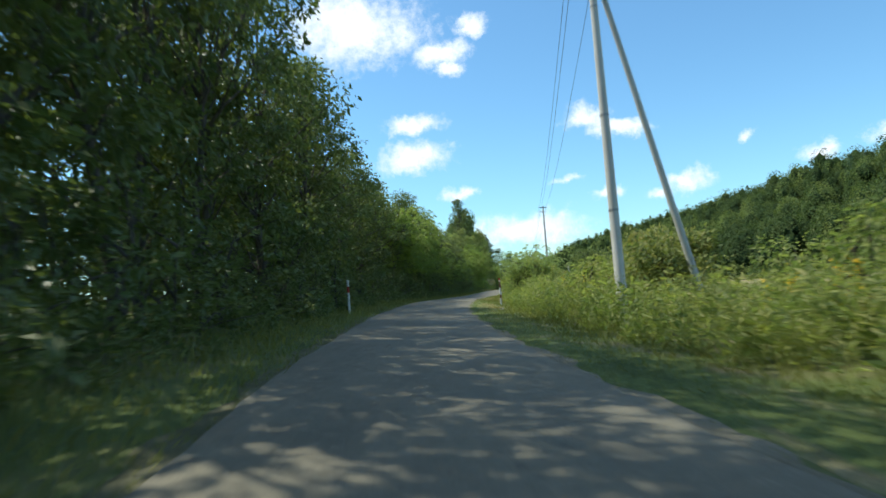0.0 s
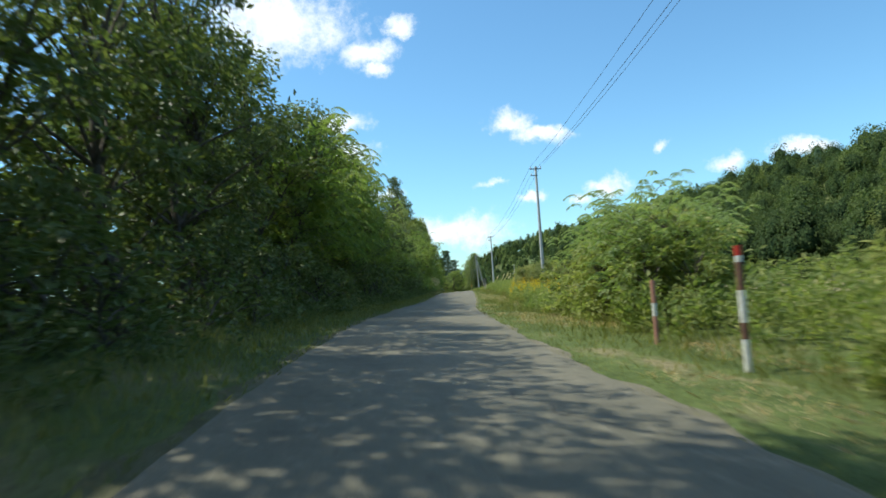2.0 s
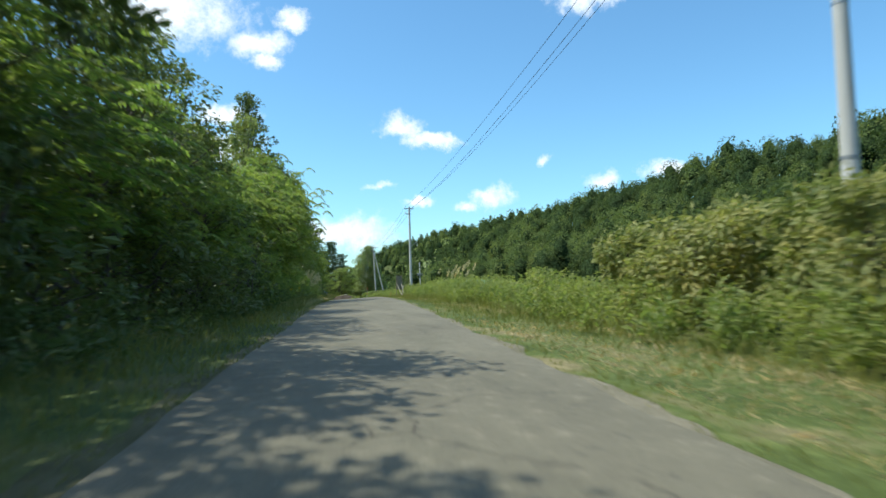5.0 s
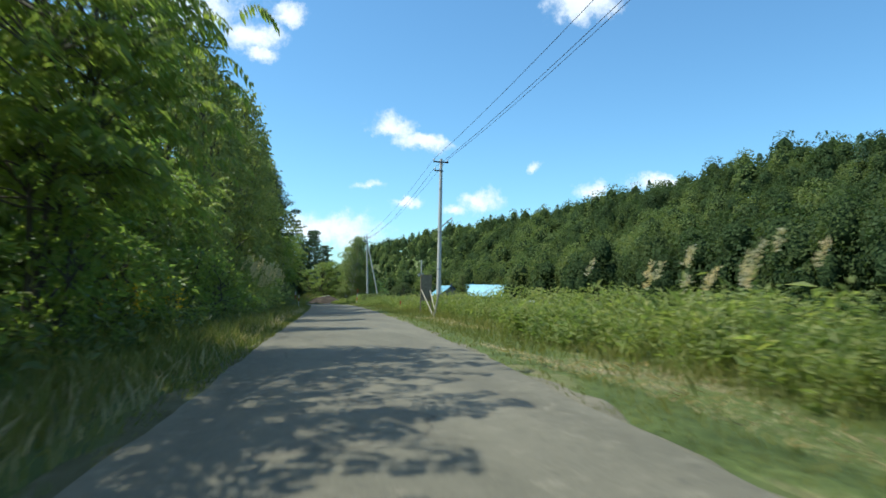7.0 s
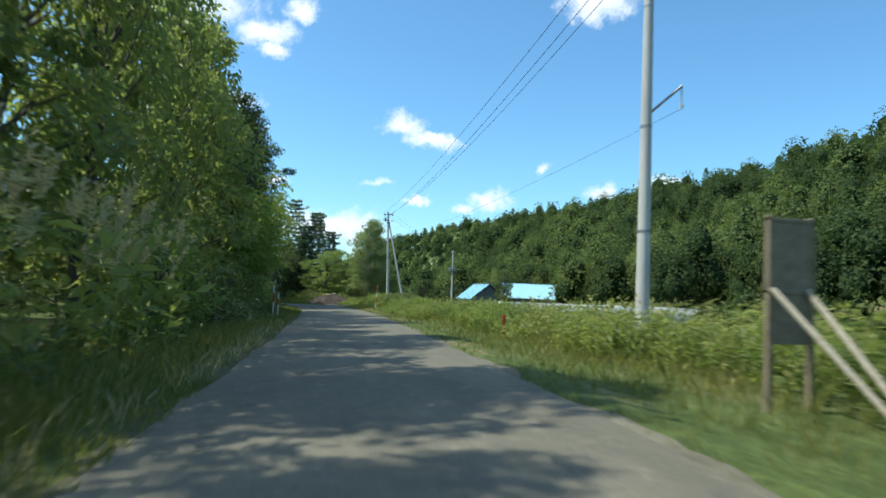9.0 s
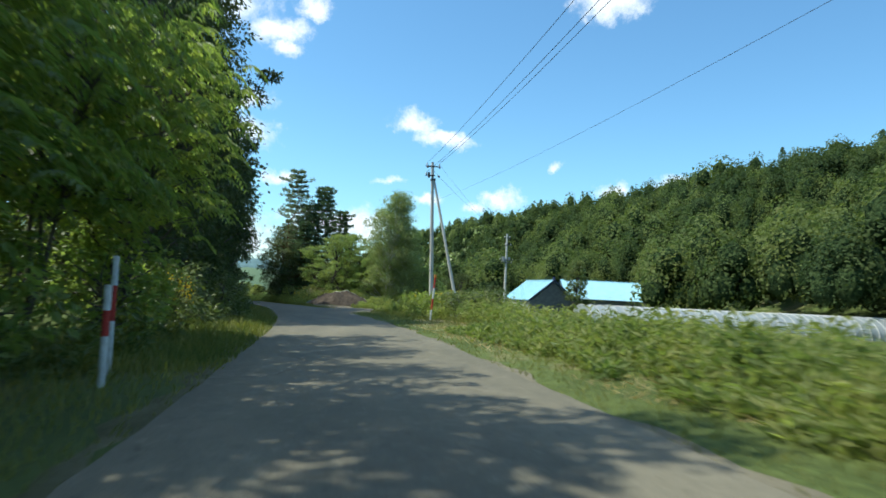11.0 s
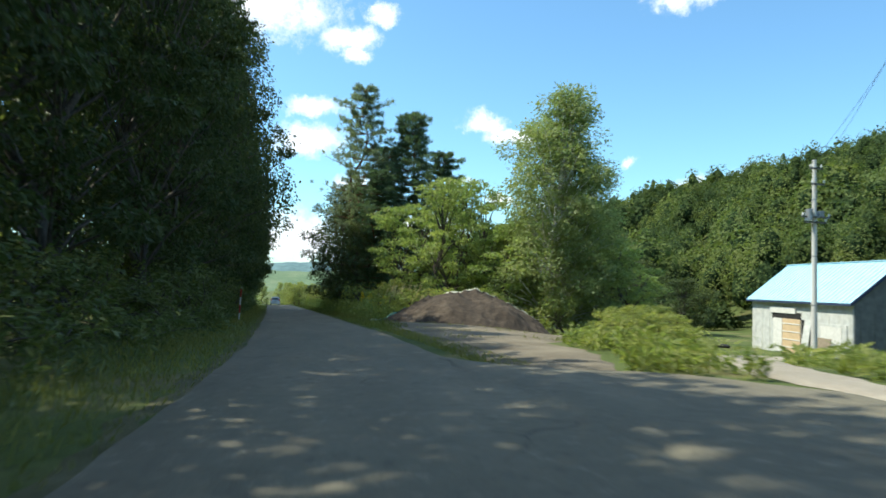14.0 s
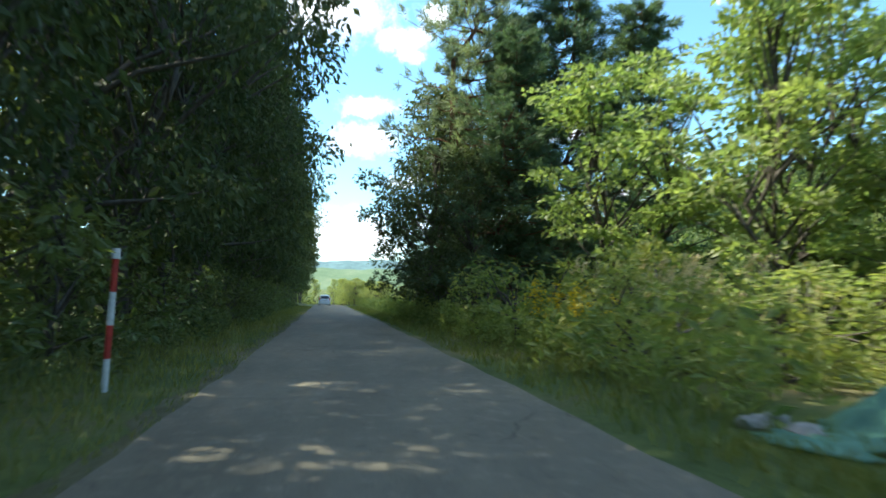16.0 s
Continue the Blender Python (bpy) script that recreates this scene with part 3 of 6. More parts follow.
def drape(name, y0, y1, inner, outer, material, lift, label, n=14, stepy=0.6, seed=0):
    """A ragged strip laid on the land between inner(y) and outer(y)."""
    ys = np.arange(y0, y1 + stepy, stepy)
    u = np.linspace(0, 1, n)
    d0 = np.array([inner(y) for y in ys]) + 0.09 * np.sin(ys * 1.7 + seed) + 0.07 * np.sin(ys * 4.1 + seed)
    d1 = np.array([outer(y) for y in ys]) + 0.16 * np.sin(ys * 1.1 + seed) + 0.10 * np.sin(ys * 3.3 + 2 * seed)
    dd = d0[:, None] * (1 - u) + d1[:, None] * u
    xx, yy = along(ys, 0)[:, None] + dd, np.repeat(ys[:, None], n, 1)
    edge = np.minimum.reduce([u * 1.0, 1 - u])[None] * np.minimum(1, np.minimum(ys - y0, y1 - ys) / 1.5)[:, None]
    zz = np.maximum(land(xx, yy), np.where(dd < RIGHT + 0.3, along(yy, 2) + np.tan(np.radians(along(yy, 3))) * dd - 0.03, -99)) + lift * np.clip(edge * 8, -0.5, 1)
    return tagged(mesh_ob(name, np.stack([xx, yy, zz], -1).reshape(-1, 3), grid(xx, yy), material, smooth=True), label, "ground", kind="structure")


drape("shoulder", -20, 226, lambda y: 2.50, lambda y: 2.86, SHOULDER, 0.014, "thin sandy shoulder along the asphalt edge", 6, 0.6, 1)
drape("leaf_litter", -20, 330, lambda y: -1.92, lambda y: -1.50, LITTER, 0.012, "dirt and leaf litter along the asphalt edge", 7, 0.5, 2)
drape("verge", -20, 222, lambda y: 2.74, lambda y: 5.2, VERGE, 0.025, "mown verge of patchy green and straw", 12, 0.8, 7)
drape("turnout", 219, 237, lambda y: 2.35, lambda y: np.interp(y, APRON[0], APRON[1]), ASPHALT, 0.052, "worn asphalt apron widening the road", 22, 0.4, 3)
drape("yard", 233, 257, lambda y: np.interp(y, (233, 237, 252, 257), (3.0, 3.2, 3.4, 4)), lambda y: np.interp(y, YARD[0], YARD[1]), GRAVEL, 0.05, "bare gravel yard beside the road", 20, 0.6, 3)
drape("driveway", 228, 263, lambda y: np.interp(y, DRIVE[0], DRIVE[1]), lambda y: np.interp(y, DRIVE[0], DRIVE[2]), DUST, 0.06, "pale gravel track to the shed", 12, 0.6, 4)
drape("stubble_field", 20, 122, lambda y: 15.0, lambda y: 66.0, STUBBLE, 0.06, "tan harvested field below the hill", 24, 2.0, 5)

# far valley beyond the end of the road
for nm, pts, mat, lab in (
    ("far_hill", [(-900, 2400, 40), (-500, 2500, 85), (-250, 2450, 50), (-80, 2500, 56), (60, 2450, 68), (200, 2500, 48), (420, 2500, 80), (800, 2500, 30)], FAR_HILL, "distant wooded hills with blue haze in their colour"),
    ("far_hill", [(-700, 1500, 6), (-420, 1520, 30), (-200, 1500, 14), (-60, 1500, 18), (40, 1520, 20), (260, 1500, 16), (600, 1500, 8)], FAR_FIELD, "low sunlit green hills beyond the valley"),
):
    xs = np.linspace(pts[0][0], pts[-1][0], 90)
    hz = np.interp(xs, [p[0] for p in pts], [p[2] for p in pts])
    hz = np.convolve(np.pad(hz, 4, "edge"), np.ones(9) / 9, "valid") + 1.5 * np.sin(xs * 0.05) + 1.0 * np.sin(xs * 0.13)
    prof = np.linspace(-1, 1, 15)
    xx = np.repeat(xs[:, None], 15, 1)
    yy = pts[0][1] + 260 * prof[None] + 0 * xx
    zz = -20 + (hz + 20)[:, None] * (np.cos(prof * np.pi) * 0.5 + 0.5)[None]
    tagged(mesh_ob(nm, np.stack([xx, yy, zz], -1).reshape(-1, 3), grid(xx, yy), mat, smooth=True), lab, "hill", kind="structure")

# ---------------------------------------------------------------- plants


def crown_mesh(clumps, per, size, rng, wide=0.5, flat=0.55, droop=0.3, shell=0.5):
    """Leaves in clumps (x, y, z, radius, squash): most near each clump's skin."""
    c = np.repeat(clumps, per, 0)
    n = len(c)
    v = unit(rng.normal(0, 1, (n, 3)))
    r = (shell + (1 - shell) * rng.random(n)) * rng.uniform(0.7, 1.12, n)
    off = v * (r * c[:, 3])[:, None] * np.stack([np.ones(n), np.ones(n), c[:, 4]], -1)
    way = unit(v * [1, 1, 0.4] + rng.normal(0, 0.55, (n, 3)) - [0, 0, droop])
    return leaves(c[:, :3] + off, way, size, rng, wide, flat)


def limb(rng, a, b, sag=0.1, n=5):
    a, b = np.asarray(a, float), np.asarray(b, float)
    u = np.linspace(0, 1, n)[:, None]
    ln = np.linalg.norm(b - a)
    return a * (1 - u) + b * u + np.sin(u * np.pi) * [0, 0, sag * ln] + rng.normal(0, 0.03 * ln, (n, 3)) * np.sin(u * np.pi)


def broadleaf(name, height, radius, base, clumps, per, size, material, bark, label, seed, stems=1, lean=0.0, squash=0.6, wide=0.5, droop=0.35, crownsize=1.0, ragged=0.0):
    """A tree or shrub: tapered trunk(s) with limbs to each leaf clump."""
    rng = np.random.default_rng(seed)
    ob = tagged(new(name), label, name.replace("_", " "), "roadside trees and shrubs")
    cl, lines = [], []
    tops = []
    for s in range(stems):
        a = rng.uniform(0, 6.28)
        top = np.array([math.cos(a), math.sin(a), 0]) * radius * (0.5 if stems > 1 else 0.12) + [lean, 0, height * rng.uniform(0.82, 0.95)]
        foot = np.array([math.cos(a), math.sin(a), 0]) * (0.12 * radius if stems > 1 else 0.0)
        p = limb(rng, foot - [0, 0, 0.2], top, 0.0, 9)
        r0 = 0.011 * height + 0.02 if stems == 1 else 0.009 * height + 0.01
        lines.append((p, np.linspace(r0, r0 * 0.18, 9)))
        tops.append(p)
    for k in range(clumps):
        u = (k + rng.random()) / clumps
        z = base + (height - base) * u
        env = radius * (math.sin(math.pi * min(1, 0.16 + 0.84 * u) ** 0.85) ** 0.6) * rng.uniform(0.55, 1.08)
        a = 2.4 * k + rng.uniform(-0.6, 0.6)
        rr = env * math.sqrt(rng.uniform(0.25, 1.0)) * (1 + (rng.uniform(-0.25, 0.55) * ragged if ragged else 0.0))
        cr = crownsize * rng.uniform(0.22 - 0.07 * ragged, 0.40 + 0.10 * ragged) * radius
        p = tops[k % stems]
        j = min(8, max(1, int(8 * (z / height) * 0.85)))
        c = np.array([p[j, 0] + rr * math.cos(a), p[j, 1] + rr * math.sin(a), z])
        cl.append((*c, cr, squash * rng.uniform(0.8, 1.25)))
        lines.append((limb(rng, p[j], c, 0.05, 4), np.linspace(0.03 + 0.003 * height, 0.008, 4)))
    for ln in lines[:stems]:
        mesh_ob("trunk", *tubes([ln], 7), bark, ob, smooth=True)
    tagged(mesh_ob("branchwork", *tubes(lines[stems:], 3), bark, ob, smooth=True), kind="stuff")
    lv = crown_mesh(np.array(cl), per, size, rng, wide, 0.55, droop)
    mesh_ob("crown", lv, quads(len(lv) // 4), material, ob)
    return ob


def frond_tree(name, height, radius, fronds, material, bark, label, seed, stems=3):
    """A small tree with long feathered leaves at the ends of upright stems."""
    rng = np.random.default_rng(seed)
    ob = tagged(new(name), label, name.replace("_", " "), "roadside trees and shrubs")
    lines, pos, way = [], [], []
    for s in range(stems):
        a = rng.uniform(0, 6.28)
        top = np.array([math.cos(a) * radius * 0.45, math.sin(a) * radius * 0.45, height * rng.uniform(0.6, 0.85)])
        trunk = limb(rng, (0, 0, -0.2), top, 0.05, 8)
        mesh_ob("trunk", *tubes([(trunk, np.linspace(0.02 + 0.008 * height, 0.02, 8))], 8), bark, ob, smooth=True)
        for k in range(fronds // stems):
            j = rng.integers(3, 8)
            b = rng.uniform(0, 6.28)
            ln = rng.uniform(0.6, 1.0)
            reach = rng.uniform(0.1, 0.8) * radius
            o = trunk[j] + [math.cos(b) * reach, math.sin(b) * reach, rng.uniform(0.0, 0.28) * height * (j / 7)]
            if k % 3 == 0:
                lines.append((limb(rng, trunk[j], o, 0.05, 4), np.linspace(0.02, 0.008, 4)))
            tip = o + np.array([math.cos(b) * ln, math.sin(b) * ln, rng.uniform(-0.1, 0.35) * ln])
            u = np.linspace(0.12, 1, 11)
            mid = o + (tip - o) * u[:, None] + np.array([0, 0, 1.0]) * (np.sin(u * 2.6) * 0.25 * ln - 0.25 * u**2 * ln)[:, None]
            side = unit(np.cross(tip - o, [0, 0, 1.0]))
            for sg in (-1, 1):
                pos.append(mid)
                way.append(np.repeat((side * sg)[None], 11, 0) + unit(tip - o) * 0.35 - [0, 0, 0.55])
    tagged(mesh_ob("branchwork", *tubes(lines, 3), bark, ob, smooth=True), kind="stuff")
    lv = leaves(np.concatenate(pos), np.concatenate(way), 0.23, rng, 0.34, 1.4)
    mesh_ob("crown", lv, quads(len(lv) // 4), material, ob)
    return ob


def pine(name, height, radius, base, tiers, material, label, seed, dense=1.0):
    """A pine: straight trunk, whorls of boughs carrying tufts of long needles."""
    rng = np.random.default_rng(seed)
    ob = tagged(new(name), label, "pine tree", "pines behind the dirt heap")
    lines = [(limb(rng, (0, 0, -0.3), (0.1, 0, height), 0.0, 10), np.linspace(0.2, 0.03, 10))]
    pos, way = [], []
    for k in range(tiers):
        u = (k + 0.5) / tiers
        z = base + (height - base) * u
        rr = radius * (1 - u) ** 0.4 * (0.72 + 0.28 * math.sin(k * 1.9)) * rng.uniform(0.6, 1.2) + 0.4
        for b in np.arange(0, 6.28, 6.28 / rng.integers(5, 8)) + rng.uniform(0, 6.28):
            r2 = rr * rng.uniform(0.5, 1.15)
            tip = np.array([math.cos(b) * r2, math.sin(b) * r2, z + 0.22 * r2])
            bough = limb(rng, (0, 0, z), tip, -0.06, 6)
            lines.append((bough, np.linspace(0.045, 0.012, 6)))
            for q in range(int(9 * dense)):
                w = rng.uniform(0.3, 1.05)
                o = (1 - w) * np.array([0, 0, z]) + w * tip + rng.normal(0, 0.20 * r2 * 0.6, 3) * [1, 1, 0.35]
                d = unit(np.array([math.cos(b), math.sin(b), 0.45]) + rng.normal(0, 0.35, 3))
                n = 24
                pos.append(np.repeat(o[None], n, 0) + rng.normal(0, 0.07, (n, 3)))
                way.append(d[None] * 1.1 + rng.normal(0, 0.6, (n, 3)))
    mesh_ob("trunk", *tubes(lines[:1], 10), BARK_PINE, ob, smooth=True)
    tagged(mesh_ob("branchwork", *tubes(lines[1:], 4), BARK_PINE, ob, smooth=True), kind="stuff")
    lv = leaves(np.concatenate(pos), np.concatenate(way), 0.36, rng, 0.12, 0.2)
    mesh_ob("crown", lv, quads(len(lv) // 4), material, ob)
    return ob


def stand(ob, x, y, turn=0.0, size=1.0, tall=1.0, sink=0.0):
    z = float(land(x, y)) - sink
    return pose(x, y, z, 0, 0, turn) @ Matrix.Diagonal((size, size, size * tall, 1))


def plant_first(ob, x, y, turn=0.0, size=1.0, tall=1.0):
    ob.matrix_basis = stand(ob, x, y, turn, size, tall)
    return ob


def plant_copy(ob, x, y, turn=0.0, size=1.0, tall=1.0):
    made = copy_thing(ob, pose(0, 0, 0))
    made.matrix_basis = stand(ob, x, y, turn, size, tall)
    return made


FOREST = "leafy dark green roadside tree with a slim grey trunk"
kinds = [broadleaf("broadleaf_tree", 12.0, 3.3, 1.6, 34, 165, 0.235, LEAF_FOREST, BARK, FOREST, 20 + s, ragged=0.6) for s in range(4)]
kinds += [broadleaf("broadleaf_tree", 12.0, 2.6, 2.5, 30, 165, 0.225, LEAF_FOREST, BARK, "slender dark green tree with a narrow tall crown", 30 + s) for s in range(2)]
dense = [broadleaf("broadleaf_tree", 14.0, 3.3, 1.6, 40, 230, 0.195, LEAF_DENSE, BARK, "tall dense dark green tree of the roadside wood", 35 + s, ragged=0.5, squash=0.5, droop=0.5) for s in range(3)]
back = [broadleaf("broadleaf_tree", 14.0, 3.6, 3.0, 24, 60, 0.5, LEAF_FOREST, BARK, "tall shaded tree standing behind the roadside row", 40 + s) for s in range(2)]
shrub = [broadleaf("shrub", 2.4, 1.5, 0.2, 14, 60, 0.19, LEAF_FOREST, BARK, "dense green shrub at the forest edge", 50 + s, stems=3, squash=0.7) for s in range(3)]
# lit copies of the shrub: a brighter leaf colour stands in for sun
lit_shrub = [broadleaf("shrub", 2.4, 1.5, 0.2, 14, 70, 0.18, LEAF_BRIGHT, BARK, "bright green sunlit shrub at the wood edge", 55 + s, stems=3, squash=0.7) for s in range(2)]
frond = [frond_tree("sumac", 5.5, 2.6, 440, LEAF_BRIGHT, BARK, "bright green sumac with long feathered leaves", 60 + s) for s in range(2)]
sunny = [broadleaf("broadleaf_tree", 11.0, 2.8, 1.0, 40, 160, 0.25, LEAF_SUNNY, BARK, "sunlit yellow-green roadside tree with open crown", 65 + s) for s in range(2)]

# height of the left tree wall along the road, and how far the crowns lean out
WALL_Y = (-30, 25, 32, 40, 50, 58, 88, 100, 118, 126, 150, 160, 180, 195, 205, 222, 232, 250, 257, 264, 300, 400)
WALL_H = (18.5, 18.5, 16.5, 14.0, 12.6, 11.8, 11.4, 8.2, 9.2, 9.0, 10.0, 14.0, 15.5, 15.0, 19.0, 19.0, 17.2, 19.6, 21.0, 22.5, 23, 22)
rng = np.random.default_rng(3)
used = set()


def grow(protos, x, y, height, full, wide=1.0):
    k = int(rng.integers(len(protos)))
    p = protos[k]
    size = height / full
    fat = wide * rng.uniform(0.9, 1.15)
    args = (x, y, rng.uniform(0, 360), fat, size / fat)
    if id(p) in used:
        return plant_copy(p, *args)
    used.add(id(p))
    return plant_first(p, *args)


y = -24.0
while y < 400:
    h = float(np.interp(y, WALL_Y, WALL_H)) * rng.uniform(0.86, 1.06)
    d = -rng.uniform(6.2, 7.8) if y < 245 else -rng.uniform(5.2, 6.6)
    if 124 < y < 157 or 187 < y < 206:
        y += 3.0
        continue
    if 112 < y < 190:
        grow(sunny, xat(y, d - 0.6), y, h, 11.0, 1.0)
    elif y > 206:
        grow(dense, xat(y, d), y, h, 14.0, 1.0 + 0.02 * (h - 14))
    else:
        grow(kinds, xat(y, d), y, h, 12.0, 1.0 + 0.02 * (h - 12))
    y += rng.uniform(2.6, 3.8) * (1.0 if y < 300 else 1.5)
y = -20.0
while y < 420:
    h = float(np.interp(y, WALL_Y, WALL_H)) * rng.uniform(0.85, 1.0)
    if not 112 < y < 208:
        # the 8 m extra is unseen behind the front row, added to cast shade
        grow(back, xat(y, -rng.uniform(10.5, 15)), y, h + (8.0 if 206 < y < 300 else 0.5), 14.0, 1.1)
    y += rng.uniform(3.6, 5.4) * (0.6 if 206 < y < 300 else 1.0)
y = -22.0
while y < 300:
    grow(back, xat(y, -rng.uniform(19, 25)), y, rng.uniform(7, 9.5) if 112 < y < 208 else rng.uniform(9, 12), 14.0, 1.1)
    y += rng.uniform(5.5, 7.0)
y = -20.0
while y < 330:
    grow(shrub, xat(y, -rng.uniform(9, 13)), y, rng.uniform(2.6, 4.2), 2.4, rng.uniform(1.7, 2.2))
    y += rng.uniform(4.8, 6.0)
y = -20.0
while y < 330:
    grow(shrub, xat(y, -rng.uniform(15.5, 20)), y, rng.uniform(3.6, 5.4), 2.4, rng.uniform(2.4, 3.0))
    y += rng.uniform(5.6, 7.0)
y = -6.0
while y < 330:
    if 155.5 < y < 166.5:
        y += 1.5
        continue
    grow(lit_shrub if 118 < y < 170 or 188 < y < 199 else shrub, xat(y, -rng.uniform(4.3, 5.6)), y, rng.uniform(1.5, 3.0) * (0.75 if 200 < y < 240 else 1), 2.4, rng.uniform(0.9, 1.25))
    y += rng.uniform(1.7, 2.7)
for y, d, h in ((64.5, -5.6, 8.0), (69, -5.6, 8.6), (73.5, -5.6, 8.8), (78.5, -5.6, 9.2), (84.5, -5.6, 7.8), (90, -6.2, 5.2), (98, -6.2, 4.8), (105, -6.2, 5.0), (112, -6.2, 5.4), (119, -6.4, 6.0), (124.5, -6.6, 6.6), (127.5, -6.6, 8.0), (131.5, -5.0, 8.2), (135, -8.0, 5.8),
                (138.5, -7.6, 5.4), (141.5, -8.4, 6.0), (144.5, -7.4, 5.4), (147.5, -8.2, 6.0), (151, -7.4, 6.0), (153.5, -8.4, 7.0), (190, -5.6, 7.4), (193, -5.5, 8.0), (196.3, -4.9, 7.2)):
    grow(frond, xat(y, d), y, h, 5.5, rng.uniform(0.85, 1.0))
for y, d, h in ((126, -14.0, 10.5), (130, -15.5, 11.5), (134.5, -14.2, 11.0), (138.5, -16.0, 12.5), (142.5, -14.5, 12.0), (146.5, -15.8, 13.0), (150.5, -13.0, 12.5), (154.5, -11.8, 13.5), (186, -6.6, 8.0)):
    grow(sunny, xat(y, d), y, h, 11.0, 1.0)
for y, d, h in ((133.5, -7.4, 12.5), (142, -7.2, 12.0), (149, -7.0, 12.0), (155.5, -7.4, 13.0)):
    grow(sunny, xat(y, d), y, h, 11.0, 0.75)
for y, d, h in ((187.5, -7.4, 13.0), (191, -8.4, 14.0), (194, -7.8, 14.0)):
    grow(kinds, xat(y, d), y, h, 12.0, 0.85)
# the tall spire-like tree that overtops the row
poplar = broadleaf("poplar_tree", 22.6, 3.5, 5.0, 80, 90, 0.34, LEAF_FOREST, BARK, "tall narrow poplar standing above the tree row", 71, crownsize=0.8)
plant_first(poplar, 5.2, 160.5)
for y, d, h in ((112, -22, 19), (120, -24, 20), (128, -22, 19), (136, -25, 20), (104, -24, 18)):
    grow(back, xat(y, d), y, h, 14.0, 1.2)

# right side: trees and shrubs that stand alone
lit = [frond_tree("sumac", 5.5, 3.4, 560, LEAF_YOUNG, BARK, "sunlit yellow-green sumac in the roadside weeds", 63, 4)]
grow(lit, xat(51, 6.9), 51, 3.2, 5.5, 0.5)
grow(lit, xat(54, 7.8), 54, 3.7, 5.5, 0.55)
grow(lit, xat(57.5, 7.2), 57.5, 3.2, 5.5, 0.5)
leafy = [broadleaf("bush", 2.8, 1.6, 0.1, 26, 110, 0.17, LEAF_WEED, BARK, "leafy light green shrub under the roadside sumac", 58 + s, stems=4, squash=0.6, ragged=0.8) for s in range(2)]
for y, d, h, w in ((49.5, 6.6, 2.2, 0.9), (51.8, 7.6, 3.0, 1.1), (53.6, 6.4, 2.5, 0.9), (55.4, 7.4, 3.3, 1.15), (57.6, 6.3, 2.2, 0.9)):
    grow(leafy, xat(y, d), y, h, 2.8, w)
pale = [broadleaf("pale_shrub", 2.6, 1.9, 0.2, 24, 230, 0.18, LEAF_PALE, BARK, "pale yellowish flowering shrub round the pole foot", 80 + s, stems=4, squash=0.75) for s in range(2)]
for y, d, h in ((93, 8.0, 2.5), (96, 10.2, 3.0), (99.5, 8.4, 2.6), (101, 11.0, 3.1), (104, 9.4, 2.6), (90.5, 10.6, 2.4), (107, 12.5, 2.8), (23, 9.2, 2.7), (26.5, 10.5, 3.1), (30, 9.8, 2.3), (34, 11.5, 2.3), (39, 12.5, 2.2), (44, 13.0, 2.2)):
    grow(pale, xat(y, d), y, h, 2.6, rng.uniform(0.9, 1.1))
dark = [broadleaf("dark_shrub_tree", 5.6, 3.4, 0.3, 40, 170, 0.22, LEAF_FOREST, BARK, "broad dark green bushy tree in the weeds", 85, stems=4, squash=0.7)]
for y, d, h in ((87, 14.5, 5.4), (92, 17, 5.0), (118, 17, 3.6), (124, 22, 4.0)):
    grow(dark, xat(y, d), y, h, 5.6, 1.0)
rshrub = [broadleaf("bush", 2.0, 1.4, 0.15, 14, 80, 0.15, LEAF_WEED, BARK, "low green shrub in the roadside weeds", 90 + s, stems=3, squash=0.75) for s in range(2)]
for y, d, h in ((8, 8, 2.0), (12, 9, 2.4), (26, 8, 2.2), (29, 9.5, 2.6), (33, 8.6, 2.2), (39, 9, 1.8), (44, 9.4, 2.0), (60, 8.2, 0.8), (64, 9.4, 0.9), (44, 12.0, 2.2), (48, 13.0, 2.3), (52, 12.0, 1.6), (40, 14.0, 2.2), (36, 13.0, 2.2), (16, 11.0, 2.2), (20, 12.5, 2.4), (71, 8.6, 1.6), (76, 9.5, 1.9), (112, 8.2, 1.5), (116, 9.5, 1.7), (129, 8.5, 1.4), (133, 10.0, 1.7), (137, 8.8, 1.5), (141, 10.4, 1.8), (144.5, 9.0, 1.6), (148, 10.5, 1.7), (153, 10.0, 1.8), (160, 9.0, 1.4), (168, 8.6, 1.3), (175, 9.5, 1.1), (183, 9.0, 0.9), (191, 8.5, 0.8), (199, 9.2, 0.7),
                (211, 7.5, 1.4), (214, 8.4, 1.5), (216, 10.2, 1.6), (217, 8.4, 0.9), (221, 10.6, 1.7), (219, 12.0, 1.5), (223, 12.5, 1.1), (227, 14.6, 0.9)):
    grow(rshrub, xat(y, d), y, h, 2.0, rng.uniform(0.9, 1.3))

for y, d, h in ((206.5, 7.6, 1.4), (208.0, 6.9, 1.4), (209.5, 6.6, 1.3), (210.5, 8.6, 1.6), (212.5, 7.2, 1.4), (215.0, 8.0, 1.4), (217.5, 9.3, 1.5)):
    grow(shrub, xat(y, d), y, h, 2.4, 0.85)

